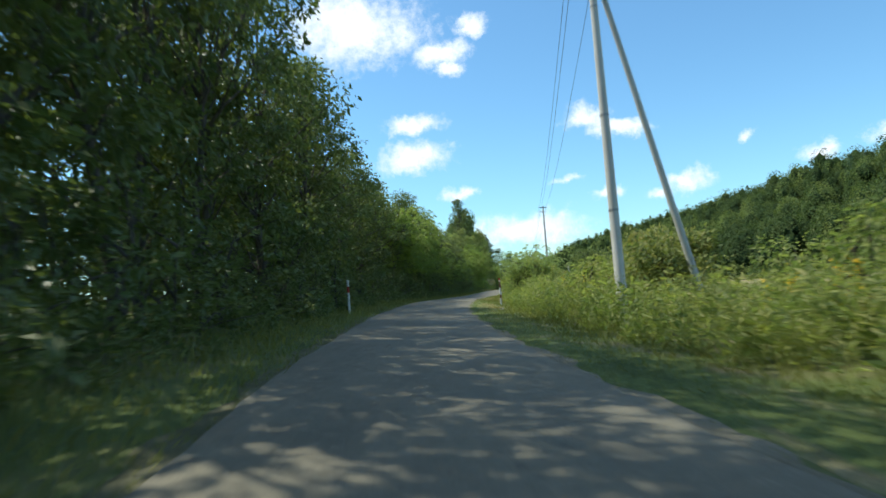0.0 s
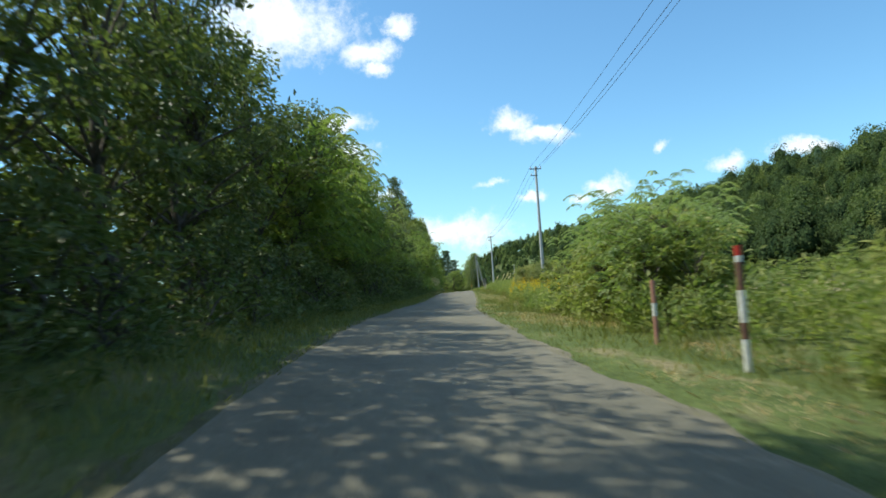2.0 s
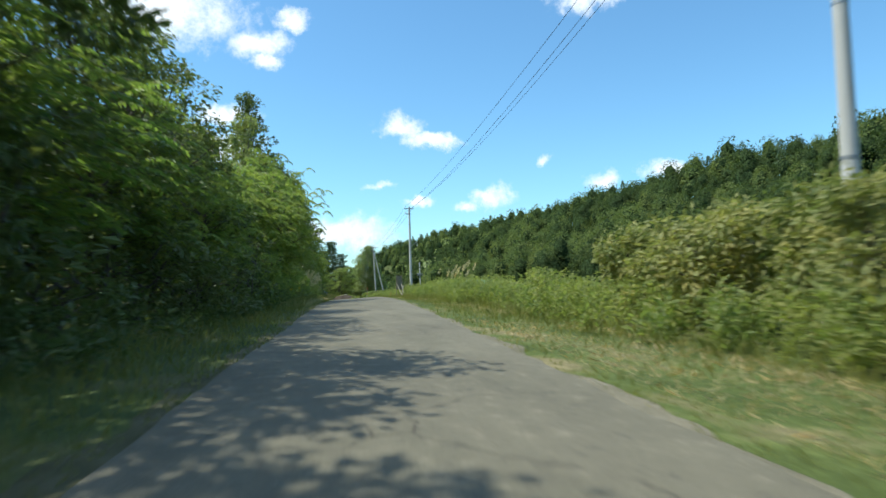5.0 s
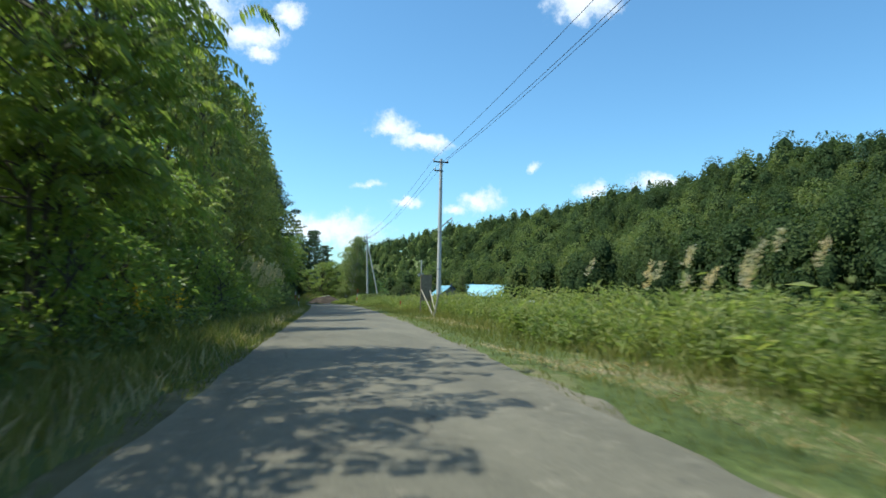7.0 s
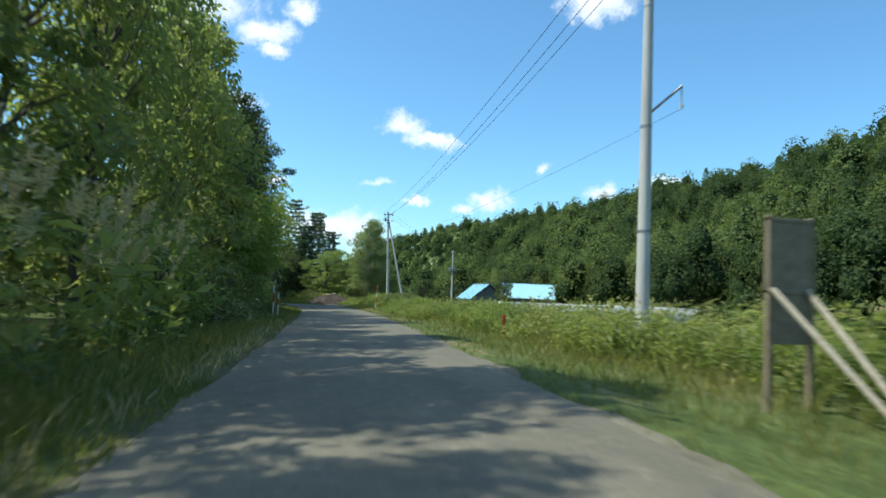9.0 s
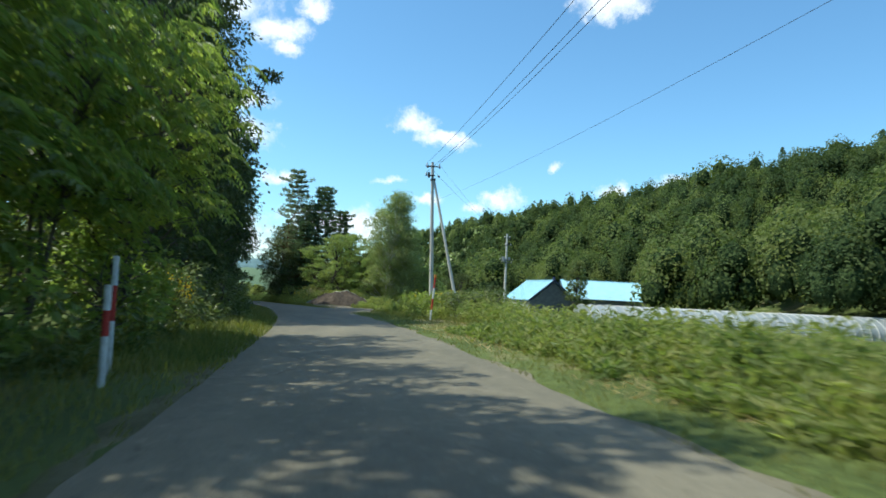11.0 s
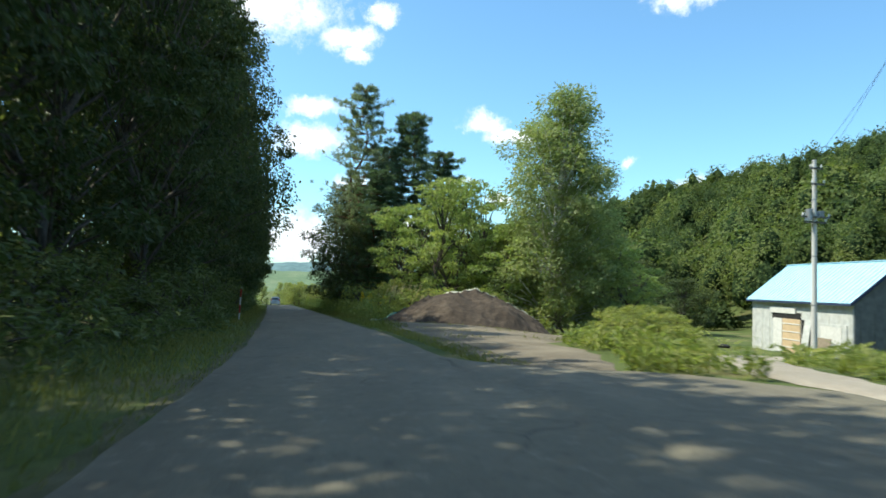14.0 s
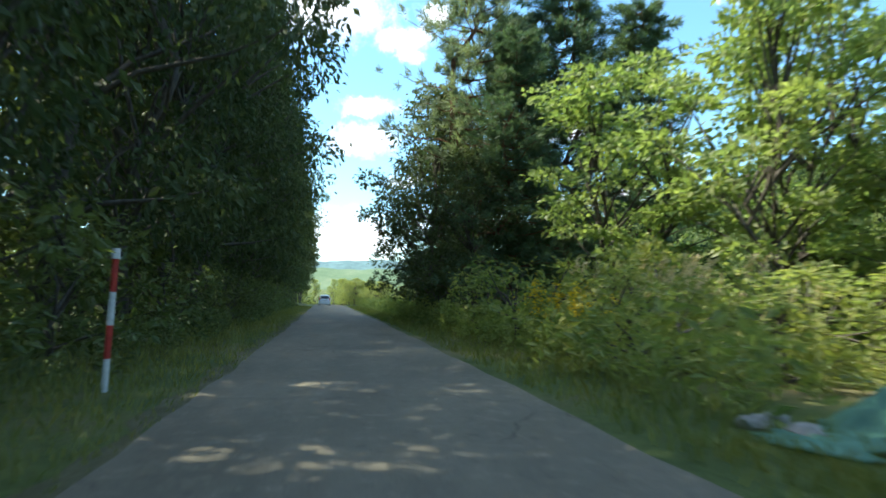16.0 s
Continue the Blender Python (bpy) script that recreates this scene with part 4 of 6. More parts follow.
# the group of trees behind the dirt heap
p1 = pine("pine_tree", 20.2, 3.8, 7.0, 17, NEEDLE_BLUE, "tall old pine with a bare reddish trunk and thin pale crown", 101, 1.25)
plant_first(p1, 24.3, 282.6)
p2 = pine("pine_tree", 18.0, 4.4, 0.8, 26, NEEDLE, "dense dark green pine branched to the ground", 102, 1.7)
plant_first(p2, 28.6, 282.2)
edge = broadleaf("broadleaf_tree", 11.5, 3.4, 1.5, 48, 220, 0.22, LEAF_DENSE, BARK, "dark broadleaf tree leaning over the road edge", 103)
plant_first(edge, 23.2, 285.0)
plant_copy(edge, 22.6, 294.0, 120, 0.95, 0.95)
plant_copy(edge, 23.6, 279.5, 200, 0.7, 0.9)
plant_copy(p2, 25.6, 279.0, 140, 0.78, 0.85)
plant_copy(p2, 26.6, 285.0, 40, 0.9, 0.95)
plant_copy(p2, 31.2, 280.0, 260, 0.85, 0.95)
plant_copy(p2, 24.2, 288.0, 300, 0.75, 0.9)
birch = broadleaf("birch_tree", 15.4, 4.2, 1.2, 105, 370, 0.20, LEAF_BIRCH, BARK_BIRCH, "tall pale birch with white trunk and airy crown", 104, stems=2)
plant_first(birch, 34.6, 264.0)
plant_copy(birch, 36.6, 262.6, 140, 0.85, 1.03)
young = [broadleaf("young_tree", 8.5, 3.1, 0.8, 60, 150, 0.22, LEAF_YOUNG, BARK, "light green young tree with layered sunlit sprays", 105 + s, stems=3, squash=0.22, droop=0.1) for s in range(2)]
for x, y, h, w in ((29.6, 267.5, 9.6, 1.1), (32.4, 269.5, 10.2, 1.1), (27.8, 271.0, 8.0, 1.0), (33.2, 265.4, 7.0, 0.9)):
    grow(young, x, y, h, 8.5, w)
for x, y, h, w in ((39.5, 262.5, 7.0, 0.9), (42.0, 266.0, 5.5, 0.9)):
    grow(young, x, y, h, 8.5, w)
for x, y, h, w in ((38.0, 268.0, 10.0, 1.1), (46.5, 283.0, 5.0, 1.0), (52.5, 286.0, 7.5, 1.2), (60, 290, 6, 1.2)):
    plant_copy(edge, x, y, 77 * x, w, h / 11.5 / w)
for x, y, h in ((27.0, 262.5, 1.8), (29.0, 262.5, 2.0), (31.0, 262.0, 2.2), (35.0, 261.0, 2.4), (37.5, 260.5, 2.0), (25.5, 266.0, 2.4), (24.2, 270.0, 2.2), (25.0, 263.5, 1.7), (23.8, 274.5, 2.0),
                (37.0, 251.5, 1.3), (38.2, 253.5, 1.4), (39.6, 255.0, 1.5), (37.8, 256.5, 1.7)):
    grow(rshrub, x, y, h, 2.0, rng.uniform(0.95, 1.3))
for x, y, h in ((29.0, 237.4, 1.1), (28.9, 238.6, 1.3), (29.8, 239.4, 1.4), (29.3, 240.4, 1.3), (30.8, 241.2, 1.3), (30.0, 242.4, 1.15)):
    grow(leafy, x, y, h * 0.85, 2.8, rng.uniform(0.36, 0.46))
slim = broadleaf("young_tree", 5.0, 1.3, 0.4, 36, 150, 0.15, LEAF_FOREST, BARK, "slim grey-green young tree beside the shed", 110)
plant_first(slim, 57.4, 254.4, 0, 1.6, 1.06)
# trees and bushes past the pines, down the slope
for y, d, h in ((300, 9.5, 7), (308, 10.5, 8), (318, 11.5, 6), (330, 12.5, 5), (345, 14, 5), (360, 15, 6)):
    grow(back, xat(y, d), y, h, 14.0, 0.7)
for y, d, h in ((372, 9.5, 4.0), (380, 11, 5.0), (388, 9.0, 4.6), (396, 12, 5.5), (404, 8.5, 5.6), (412, 15, 6.0), (418, 9, 6.5), (426, 20, 7.0), (384, 18, 5.0), (400, 24, 6.0), (430, 12, 7.5), (428, -8.5, 7.0),
                (396, 6.2, 5.2), (406, 5.6, 5.6), (415, 5.2, 6.2), (424, 5.0, 6.8), (434, 4.8, 7.4), (444, 4.8, 8.0), (454, 9.0, 9.0), (456, -7.0, 8.6), (464, 3.0, 9.0), (470, -3.0, 9.4)):
    grow(sunny, xat(y, d), y, h, 11.0, 0.95)

# ---------------------------------------------------------------- far woods: the hill


def rad_(c, per):
    return c[::per, 3]


def skin_leaves(p, face, size, rng):
    """Three-cornered leaf sprays at p that face outwards."""
    face = unit(face)
    side = unit(np.cross(face, rng.normal(0, 1, p.shape)))
    way = np.cross(side, face)
    s = (size * rng.uniform(0.55, 1.35, len(p)))[:, None]
    return np.stack([p - way * s * 0.5 - side * s * 0.42, p + way * s * 0.55 - face * s * 0.15, p + side * s * 0.5 - way * s * 0.3], 1).reshape(-1, 3)


def woods(name, xs, ys, zs, rad, tall, per, size, material, label, seed):
    """Many crowns as one mesh: leaf clumps on each crown's upper skin."""
    rng = np.random.default_rng(seed)
    n = len(xs)
    c = np.repeat(np.stack([xs, ys, zs, rad, tall], -1), per, 0)
    lob = rng.integers(0, 5, len(c))
    key = np.repeat(rng.uniform(0, 6.28, n), per)
    la = key + lob * 1.2566
    v = unit(rng.normal(0, 1, (len(c), 3)))
    v[:, 2] = np.where(v[:, 2] < -0.55, -v[:, 2], v[:, 2])
    cx = np.where(lob < 4, 0.45, 0.0) * c[:, 3]
    lr = np.where(lob < 4, 0.62, 0.75)
    p = c[:, :3] + np.stack([np.cos(la) * cx, np.sin(la) * cx, c[:, 4] * (0.45 + 0.25 * (lob == 4) + 0.06 * np.sin(lob * 2.1 + key))], -1)
    p = p + v * np.stack([lr * c[:, 3], lr * c[:, 3], 0.33 * c[:, 4]], -1) * rng.uniform(0.86, 1.03, (len(c), 1))
    loose = rng.random(len(c)) < 0.3
    q = c[:, :3] + [0, 0, 1] * (0.5 * c[:, 4:5]) + v * np.stack([0.92 * c[:, 3], 0.92 * c[:, 3], 0.46 * c[:, 4]], -1) * rng.uniform(0.78, 1.0, (len(c), 1))
    p = np.where(loose[:, None], q, p)
    lv = skin_leaves(p, v + rng.normal(0, 1, v.shape) * np.where(rng.random((len(v), 1)) < 0.5, 0.28, 0.85) + [0, 0, 0.2], size * c[:, 3] / 3.4, rng)
    # leafy cores with the crown's inner shade in their colour, so that no ground shows through a crown
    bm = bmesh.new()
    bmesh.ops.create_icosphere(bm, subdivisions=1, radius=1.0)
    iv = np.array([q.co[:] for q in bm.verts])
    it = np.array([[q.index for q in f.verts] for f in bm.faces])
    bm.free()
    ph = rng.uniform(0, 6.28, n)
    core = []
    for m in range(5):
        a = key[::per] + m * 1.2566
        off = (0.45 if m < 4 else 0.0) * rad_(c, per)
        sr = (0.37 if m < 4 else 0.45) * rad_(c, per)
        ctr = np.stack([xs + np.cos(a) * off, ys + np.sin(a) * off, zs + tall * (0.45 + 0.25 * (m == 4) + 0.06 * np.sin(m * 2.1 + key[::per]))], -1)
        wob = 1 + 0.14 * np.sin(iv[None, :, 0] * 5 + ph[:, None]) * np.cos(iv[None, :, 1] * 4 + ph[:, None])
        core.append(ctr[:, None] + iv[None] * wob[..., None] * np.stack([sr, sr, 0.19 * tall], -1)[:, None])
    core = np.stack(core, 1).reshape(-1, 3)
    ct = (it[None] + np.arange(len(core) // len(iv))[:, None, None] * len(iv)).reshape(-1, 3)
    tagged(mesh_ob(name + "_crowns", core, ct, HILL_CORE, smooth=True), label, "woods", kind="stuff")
    return tagged(mesh_ob(name, lv, np.arange(len(lv)).reshape(-1, 3), material), label, "woods", kind="stuff")


rng2 = np.random.default_rng(11)
hx, hy = [], []
for yy in np.arange(120, 900, 6.2):
    sp = 6.2 if yy < 480 else 7.8
    for xx in np.arange(74, 176, sp):
        hx.append(xx + rng2.uniform(-3.0, 3.0))
        hy.append(yy + rng2.uniform(-3.0, 3.0))
hx, hy = np.array(hx), np.array(hy)
keep = (rng2.random(len(hx)) < np.where(hy < 480, 0.92, 0.5)) & ~((hx < 86) & (hy > 260) & (hy < 286))
hx, hy = hx[keep], hy[keep]
rad = 2.4 + 3.0 * rng2.random(len(hx)) ** 1.4
tall = 6.4 + 1.25 * rad + rng2.uniform(-2.2, 3.2, len(hx))
nearest = hy < 420
close = (hy < 310) & (hx < 132)
tone = rng2.random(len(hx)) + 0.18 * hills(hx * 0.5, hy * 0.5) + 0.0006 * (hy - 300) + 0.55 * step(225, 250, hy) * (1 - step(330, 380, hy)) * (hx < 125)
for k, (lo, hi, leaf, lab) in enumerate(((-9, 0.42, LEAF_HILL_DARK, "dark green broadleaf woods covering the hillside"), (0.42, 0.80, LEAF_HILL, "dense green broadleaf woods covering the hillside"), (0.80, 9, LEAF_HILL_PALE, "lighter yellow-green trees among the hillside woods"))):
    for sel, per, size in ((close, 1500, 0.32), (nearest & ~close, 720, 0.44), (~nearest, 300, 0.70)):
        q = sel & (tone >= lo) & (tone < hi)
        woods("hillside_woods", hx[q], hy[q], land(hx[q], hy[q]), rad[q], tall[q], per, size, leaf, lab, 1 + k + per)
sx, sy = np.meshgrid(np.arange(78, 172, 6.4), np.arange(14, 119, 6.4), indexing="ij")
sx, sy = sx.ravel() + rng2.uniform(-2.5, 2.5, sx.size), sy.ravel() + rng2.uniform(-2.5, 2.5, sx.size)
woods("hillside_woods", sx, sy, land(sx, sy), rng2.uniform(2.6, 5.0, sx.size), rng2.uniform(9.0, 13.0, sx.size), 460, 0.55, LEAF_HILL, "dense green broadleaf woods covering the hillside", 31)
# low growth at the foot of the hill
fx, fy = rng2.uniform(62, 76, 260), rng2.uniform(110, 420, 260)
ok = ~((fy > 215) & (fy < 300))
woods("hill_foot_thicket", fx[ok], fy[ok], land(fx[ok], fy[ok]) - 0.6, rng2.uniform(1.4, 2.4, ok.sum()), rng2.uniform(2.4, 5.0, ok.sum()), 260, 0.80, LEAF_HILL, "green thicket along the foot of the hill", 77)
# conifers and single crowns along the crest
hx, hy = rng2.uniform(148, 168, 46), np.sort(rng2.uniform(170, 800, 46))
hr, ht = rng2.uniform(2.2, 3.4, 46), rng2.uniform(6.0, 8.5, 46)
c = np.repeat(np.stack([hx, hy, land(hx, hy) + 6.0, hr, ht], -1), 420, 0)
u, a = rng2.random(len(c)) ** 0.8, rng2.uniform(0, 6.283, len(c))
rr = c[:, 3] * (1 - u) ** 0.5 * (0.88 + 0.12 * np.sin(u * 26 + c[:, 3] * 20)) * rng2.uniform(0.4, 1.0, len(c))
p = c[:, :3] + np.stack([np.cos(a) * rr, np.sin(a) * rr, u * c[:, 4]], -1)
lv = skin_leaves(p, np.stack([np.cos(a), np.sin(a), 0.8 + 0 * a], -1) + rng2.normal(0, 0.7, p.shape), 0.48, rng2)
tagged(mesh_ob("crest_conifers", lv, np.arange(len(lv)).reshape(-1, 3), NEEDLE), "dark conifers along the hill crest", "woods", kind="stuff")
# tree line at the end of the valley, both sides of the road's end
tx, ty = rng2.uniform(-60, 150, 340), rng2.uniform(430, 640, 340)
far = abs(tx - along(ty, 0)) > 7
woods("valley_trees", tx[far], ty[far], land(tx[far], ty[far]), rng2.uniform(2.5, 4.5, far.sum()), rng2.uniform(5, 9, far.sum()), 60, 1.3, LEAF_BIRCH, "sunlit trees and thickets in the valley", 4)

# ---------------------------------------------------------------- weeds and grass


def scatter(n, y0, y1, d0, d1, seed, skip=None):
    g = np.random.default_rng(seed)
    y, d = g.uniform(y0, y1, n), g.uniform(d0, d1, n)
    if skip is not None:
        ok = ~skip(y, d)
        y, d = y[ok], d[ok]
    x = along(y, 0) + d
    return x, y, land(x, y), g


def straw(y, d):
    """Where the cut grass lies dry on the right verge."""
    wave = np.sin(y * 0.35) + np.sin(y * 0.13 + 1.3) + 0.8 * np.sin(y * 0.9 + d) + 0.8 * np.sin(d * 2 + y * 0.2)
    for yc, dc, n in ((40, 3.9, 2.5), (70, 5.4, 3.0), (85, 4.7, 4.0), (125.5, 4.7, 3.5), (201.5, 4.7, 3.0)):
        wave = wave + 5.0 * np.exp(-(((y - yc) / n) ** 2) - ((d - dc) / 0.55) ** 2)
    return wave > np.interp(y, (45, 70, 95, 110, 116, 130, 140, 188, 196, 212), (1.5, -0.4, 0.0, 0.9, -0.2, 0.1, 1.6, 1.4, -0.3, 0.3)) + 3.0 * (d < 3.2)


def on_heap(y, d):
    x = along(y, 0) + d
    return (((x - 28.7) / 4.8) ** 2 + ((y - 257.6) / 3.6) ** 2 < 1.0) | (y < 257.5)


def in_yard(y, d):
    yard = (y > 233) & (y < 257) & (d < np.interp(y, YARD[0], YARD[1]) + 0.2)
    apron = (y > 219) & (y < 237) & (d < np.interp(y, APRON[0], APRON[1]) + 0.15)
    track = (y > 228) & (y < 263) & (d > np.interp(y, DRIVE[0], DRIVE[1]) - 0.1) & (d < np.interp(y, DRIVE[0], DRIVE[2]) + 0.1)
    heap = (y > 246) & (y < 262) & (d < np.interp(y, (246, 250), (9, 15.5)))
    return yard | apron | track | heap | ((y > 18) & (y < 124) & (d > 15.5))


def weeds(name, x, y, z, tall, per, size, material, g, label, spread=0.16, droop=0.2):
    n = len(x)
    c = np.repeat(np.stack([x, y, z, tall], -1), per, 0)
    u = g.random(len(c)) ** 0.8
    a = g.uniform(0, 6.28, len(c))
    lean = np.repeat(g.normal(0, 0.12, (n, 2)), per, 0)
    p = c[:, :3] + np.stack([lean[:, 0] * u * c[:, 3] + np.cos(a) * spread * 0.3, lean[:, 1] * u * c[:, 3] + np.sin(a) * spread * 0.3, u * c[:, 3]], -1)
    way = np.stack([np.cos(a), np.sin(a), g.uniform(-0.3, 1.5, len(c)) - droop], -1)
    lv = leaves(p, way, size * np.repeat(g.uniform(0.65, 1.5, n), per), g, 0.38, 0.8)
    stem0 = np.stack([x, y, z - 0.05], -1)
    stem1 = stem0 + np.stack([lean[::per, 0] * tall, lean[::per, 1] * tall, tall], -1)
    wv = np.zeros((n, 3))
    b = g.uniform(0, 3.14, n)
    wv[:, 0], wv[:, 1] = np.cos(b) * 0.008, np.sin(b) * 0.008
    st = np.stack([stem0 - wv, stem0 + wv, stem1 + wv * 0.4, stem1 - wv * 0.4], 1).reshape(-1, 3)
    allv = np.concatenate([lv, st])
    return tagged(mesh_ob(name, allv, quads(len(allv) // 4), material), label, "weeds", kind="stuff")


def blades(name, x, y, z, tall, material, g, label, wide=0.012, bend=0.8):
    n = len(x)
    a, b = g.uniform(0, 6.28, n), g.uniform(0, 6.28, n)
    s = np.stack([np.cos(a), np.sin(a), 0 * a], -1) * wide
    ln = np.stack([np.cos(b), np.sin(b), 0 * b], -1) * (tall * g.uniform(0.1, bend, n))[:, None]
    o = np.stack([x, y, z - 0.03], -1)
    up = np.stack([0 * x, 0 * x, tall], -1)
    v = np.stack([o - s, o + s, o + up * 0.6 + ln * 0.35 + s * 0.6, o + up + ln, o + up * 0.6 + ln * 0.35 - s * 0.6], 1).reshape(-1, 3)
    return tagged(mesh_ob(name, v, np.arange(5 * n).reshape(-1, 5), material), label, "grass", kind="stuff")


def clumped(n, each, y0, y1, d0, d1, seed, skip=None, spread=0.26):
    """Stems in clumps of a like height: x, y, z, a height factor for each, and the generator."""
    g = np.random.default_rng(seed)
    y, d, f = np.repeat(g.uniform(y0, y1, n), each), np.repeat(g.uniform(d0, d1, n), each), np.repeat(g.uniform(0.62, 1.18, n), each)
    y, d = y + g.normal(0, spread, len(y)), np.maximum(d + g.normal(0, spread, len(y)), d0 - 0.25)
    if skip is not None:
        ok = ~skip(y, d)
        y, d, f = y[ok], d[ok], f[ok]
    x = along(y, 0) + d
    return x, y, land(x, y), f * g.uniform(0.7, 1.12, len(x)), g


WEED_LABEL = "tall tangled green roadside weeds"
# usual height of the weed bank along the right side
BANK_Y = (-8, 12, 24, 40, 50, 60, 74, 86, 100, 118, 134, 150, 160, 176, 194, 204, 212, 222, 228, 262)
BANK_H = (1.2, 1.3, 1.5, 1.5, 1.4, 0.7, 0.9, 1.1, 1.1, 1.2, 1.3, 1.2, 1.1, 0.85, 0.8, 0.85, 1.15, 0.9, 0.5, 0.6)
x, y, z, f, g = clumped(1800, 6, -8, 262, 5.2, 9.4, 201, lambda y, d: in_yard(y, d) | (straw(y, d) & (d < 5.8) & (y > 30) & (y < 222)) | ((d < 5.9) & (y > 138) & (y < 162)))
h = f * np.interp(y, BANK_Y, BANK_H) * np.clip(0.62 + (x - along(y, 0) - 5.1) * 0.35, 0.6, 1.0)
weeds("tall_weeds", x, y, z, h, 19, 0.145, LEAF_WEED, g, WEED_LABEL)
x, y, z, f, g = clumped(750, 6, 0, 262, 9.5, 22, 202, in_yard, 0.5)
weeds("tall_weeds", x, y, z, f * np.interp(y, (52, 58, 70, 76, 165, 185, 222, 224), (1.0, 0.55, 0.55, 1.0, 1.0, 0.5, 0.5, 0.45)), 9, 0.24, LEAF_WEED, g, "rank green weeds at the field edge", 0.3)
x, y, z, f, g = clumped(560, 6, 115, 185, 5.9, 11, 203)
weeds("tall_weeds", x, y, z, f * 0.95, 16, 0.155, LEAF_WEED, g, "lush bright green nettles and weeds")
x, y, z, f, g = clumped(260, 6, 180, 199, 3.9, 5.6, 219)
weeds("tall_weeds", x, y, z, f * np.clip(0.3 + (x - along(y, 0) - 3.9) * 0.32, 0.25, 0.85) * np.interp(y, (180, 190, 199), (1.0, 1.0, 0.45)), 17, 0.13, LEAF_WEED, g, "green weeds close to the tarmac edge")
x, y, z, f, g = clumped(190, 6, 212.5, 223, 6.4, 12.0, 217, in_yard)
weeds("tall_weeds", x, y, z, f * 1.2, 18, 0.20, LEAF_BRIGHT, g, "high yellow-green weeds round the braced pole")
x, y, z, g = scatter(2600, -4, 330, -5.2, -3.2, 204)
weeds("shade_weeds", x, y, z, g.uniform(0.3, 0.9, len(x)), 12, 0.17, LEAF_FOREST, g, "low shaded weeds at the forest edge")
x, y, z, g = scatter(2600, 254, 330, 3.6, 9, 205, on_heap)
weeds("tall_weeds", x, y, z, g.uniform(0.5, 1.2, len(x)), 14, 0.17, LEAF_WEED, g, "weeds between the road and the pines")

x, y, z, g = scatter(1300, 2, 40, 6.0, 12.0, 206)
weeds("seeding_weeds", x, y, z, g.uniform(0.8, 1.4, len(x)), 13, 0.14, LEAF_PALE, g, "pale seeding weeds among the green growth")
x, y, z, g = scatter(300, 157, 171, 6.0, 10.0, 209)
weeds("seeding_weeds", x, y, z, g.uniform(0.8, 1.5, len(x)), 14, 0.13, LEAF_PALE, g, "pale seeding weeds round the pole foot")
x, y, z, g = scatter(420, 118, 212, 5.8, 10.5, 207)
weeds("seeding_weeds", x, y, z, g.uniform(0.6, 1.2, len(x)), 13, 0.14, LEAF_PALE, g, "pale seeding weeds among the green growth")
x, y, z, g = scatter(1500, 242, 255, 3.9, 9.0, 208, lambda y, d: np.sin(y * 1.3) + np.sin(d * 2.1 + y) < 0.5)
blades("yard_grass", x, y, z + 0.05, g.uniform(0.05, 0.16, len(x)), GRASS, g, "thin tufts of grass in the gravel yard")

GOLD = ((76.2, 5.0, 7.6, 1.3, 24), (80.5, 6.0, 8.8, 2.2, 16), (85, 6.0, 8, 2.0, 6), (136, -5.0, -3.8, 1.5, 12), (201, -4.6, -3.8, 1.5, 8), (67, 6.6, 9.0, 2.5, 16), (217, 6.6, 9.5, 4.0, 12), (268, 4.5, 6.0, 2.5, 40), (12, 7.5, 9.5, 2.5, 14), (33, 7.2, 9.5, 4, 14))
for k, (yc, d0, d1, half, n) in enumerate(GOLD):
    x, y, z, g = scatter(n, yc - half, yc + half, d0, d1, 220 + k)
    tall = g.uniform(0.9, 1.6, n)
    weeds("goldenrod_stems", x, y, z, tall * 0.92, 18, 0.13, LEAF_WEED, g, "leafy goldenrod stems")
    c = np.repeat(np.stack([x, y, z + tall * 0.86], -1), 40, 0)
    o = g.normal(0, 1, c.shape) * [0.06, 0.06, 0.17]
    lv = leaves(c + o, g.normal(0, 1, c.shape), 0.055, g, 0.8, 0.3)
    tagged(mesh_ob("goldenrod_flowers", lv, quads(len(lv) // 4), YELLOW), "bright yellow goldenrod flower heads", "flowers", kind="stuff")
for k, (y0, y1, d0, d1, n, s0) in enumerate(((154, 166, -4.7, -3.3, 80, 2.2), (127, 136, 6.2, 8.5, 15, 1.75), (263, 270, 5.5, 8.0, 40, 1.5))):
    x, y, z, g = scatter(n, y0, y1, d0, d1, 240 + k)
    tall = s0 * g.uniform(0.7, 1.22, n)
    weeds("reed_stems", x, y, z, tall * 0.9, 7, 0.36, LEAF_WEED, g, "tall green reed stems", 0.1)
    c = np.repeat(np.stack([x, y, z + tall], -1), 48, 0)
    u = g.random(len(c))
    o = np.stack([g.normal(0, 0.028, len(c)) + 0.14 * u, g.normal(0, 0.028, len(c)) - 0.08 * u, u * 0.44], -1)
    lv = leaves(c + o, g.normal(0, 1, c.shape) * [0.6, 0.6, 0.3] + [0.3, 0, 0.6], 0.115, g, 0.28, 0.3)
    tagged(mesh_ob("reed_plumes", lv, quads(len(lv) // 4), PLUME), "feathery beige reed plumes", "reeds", kind="stuff")

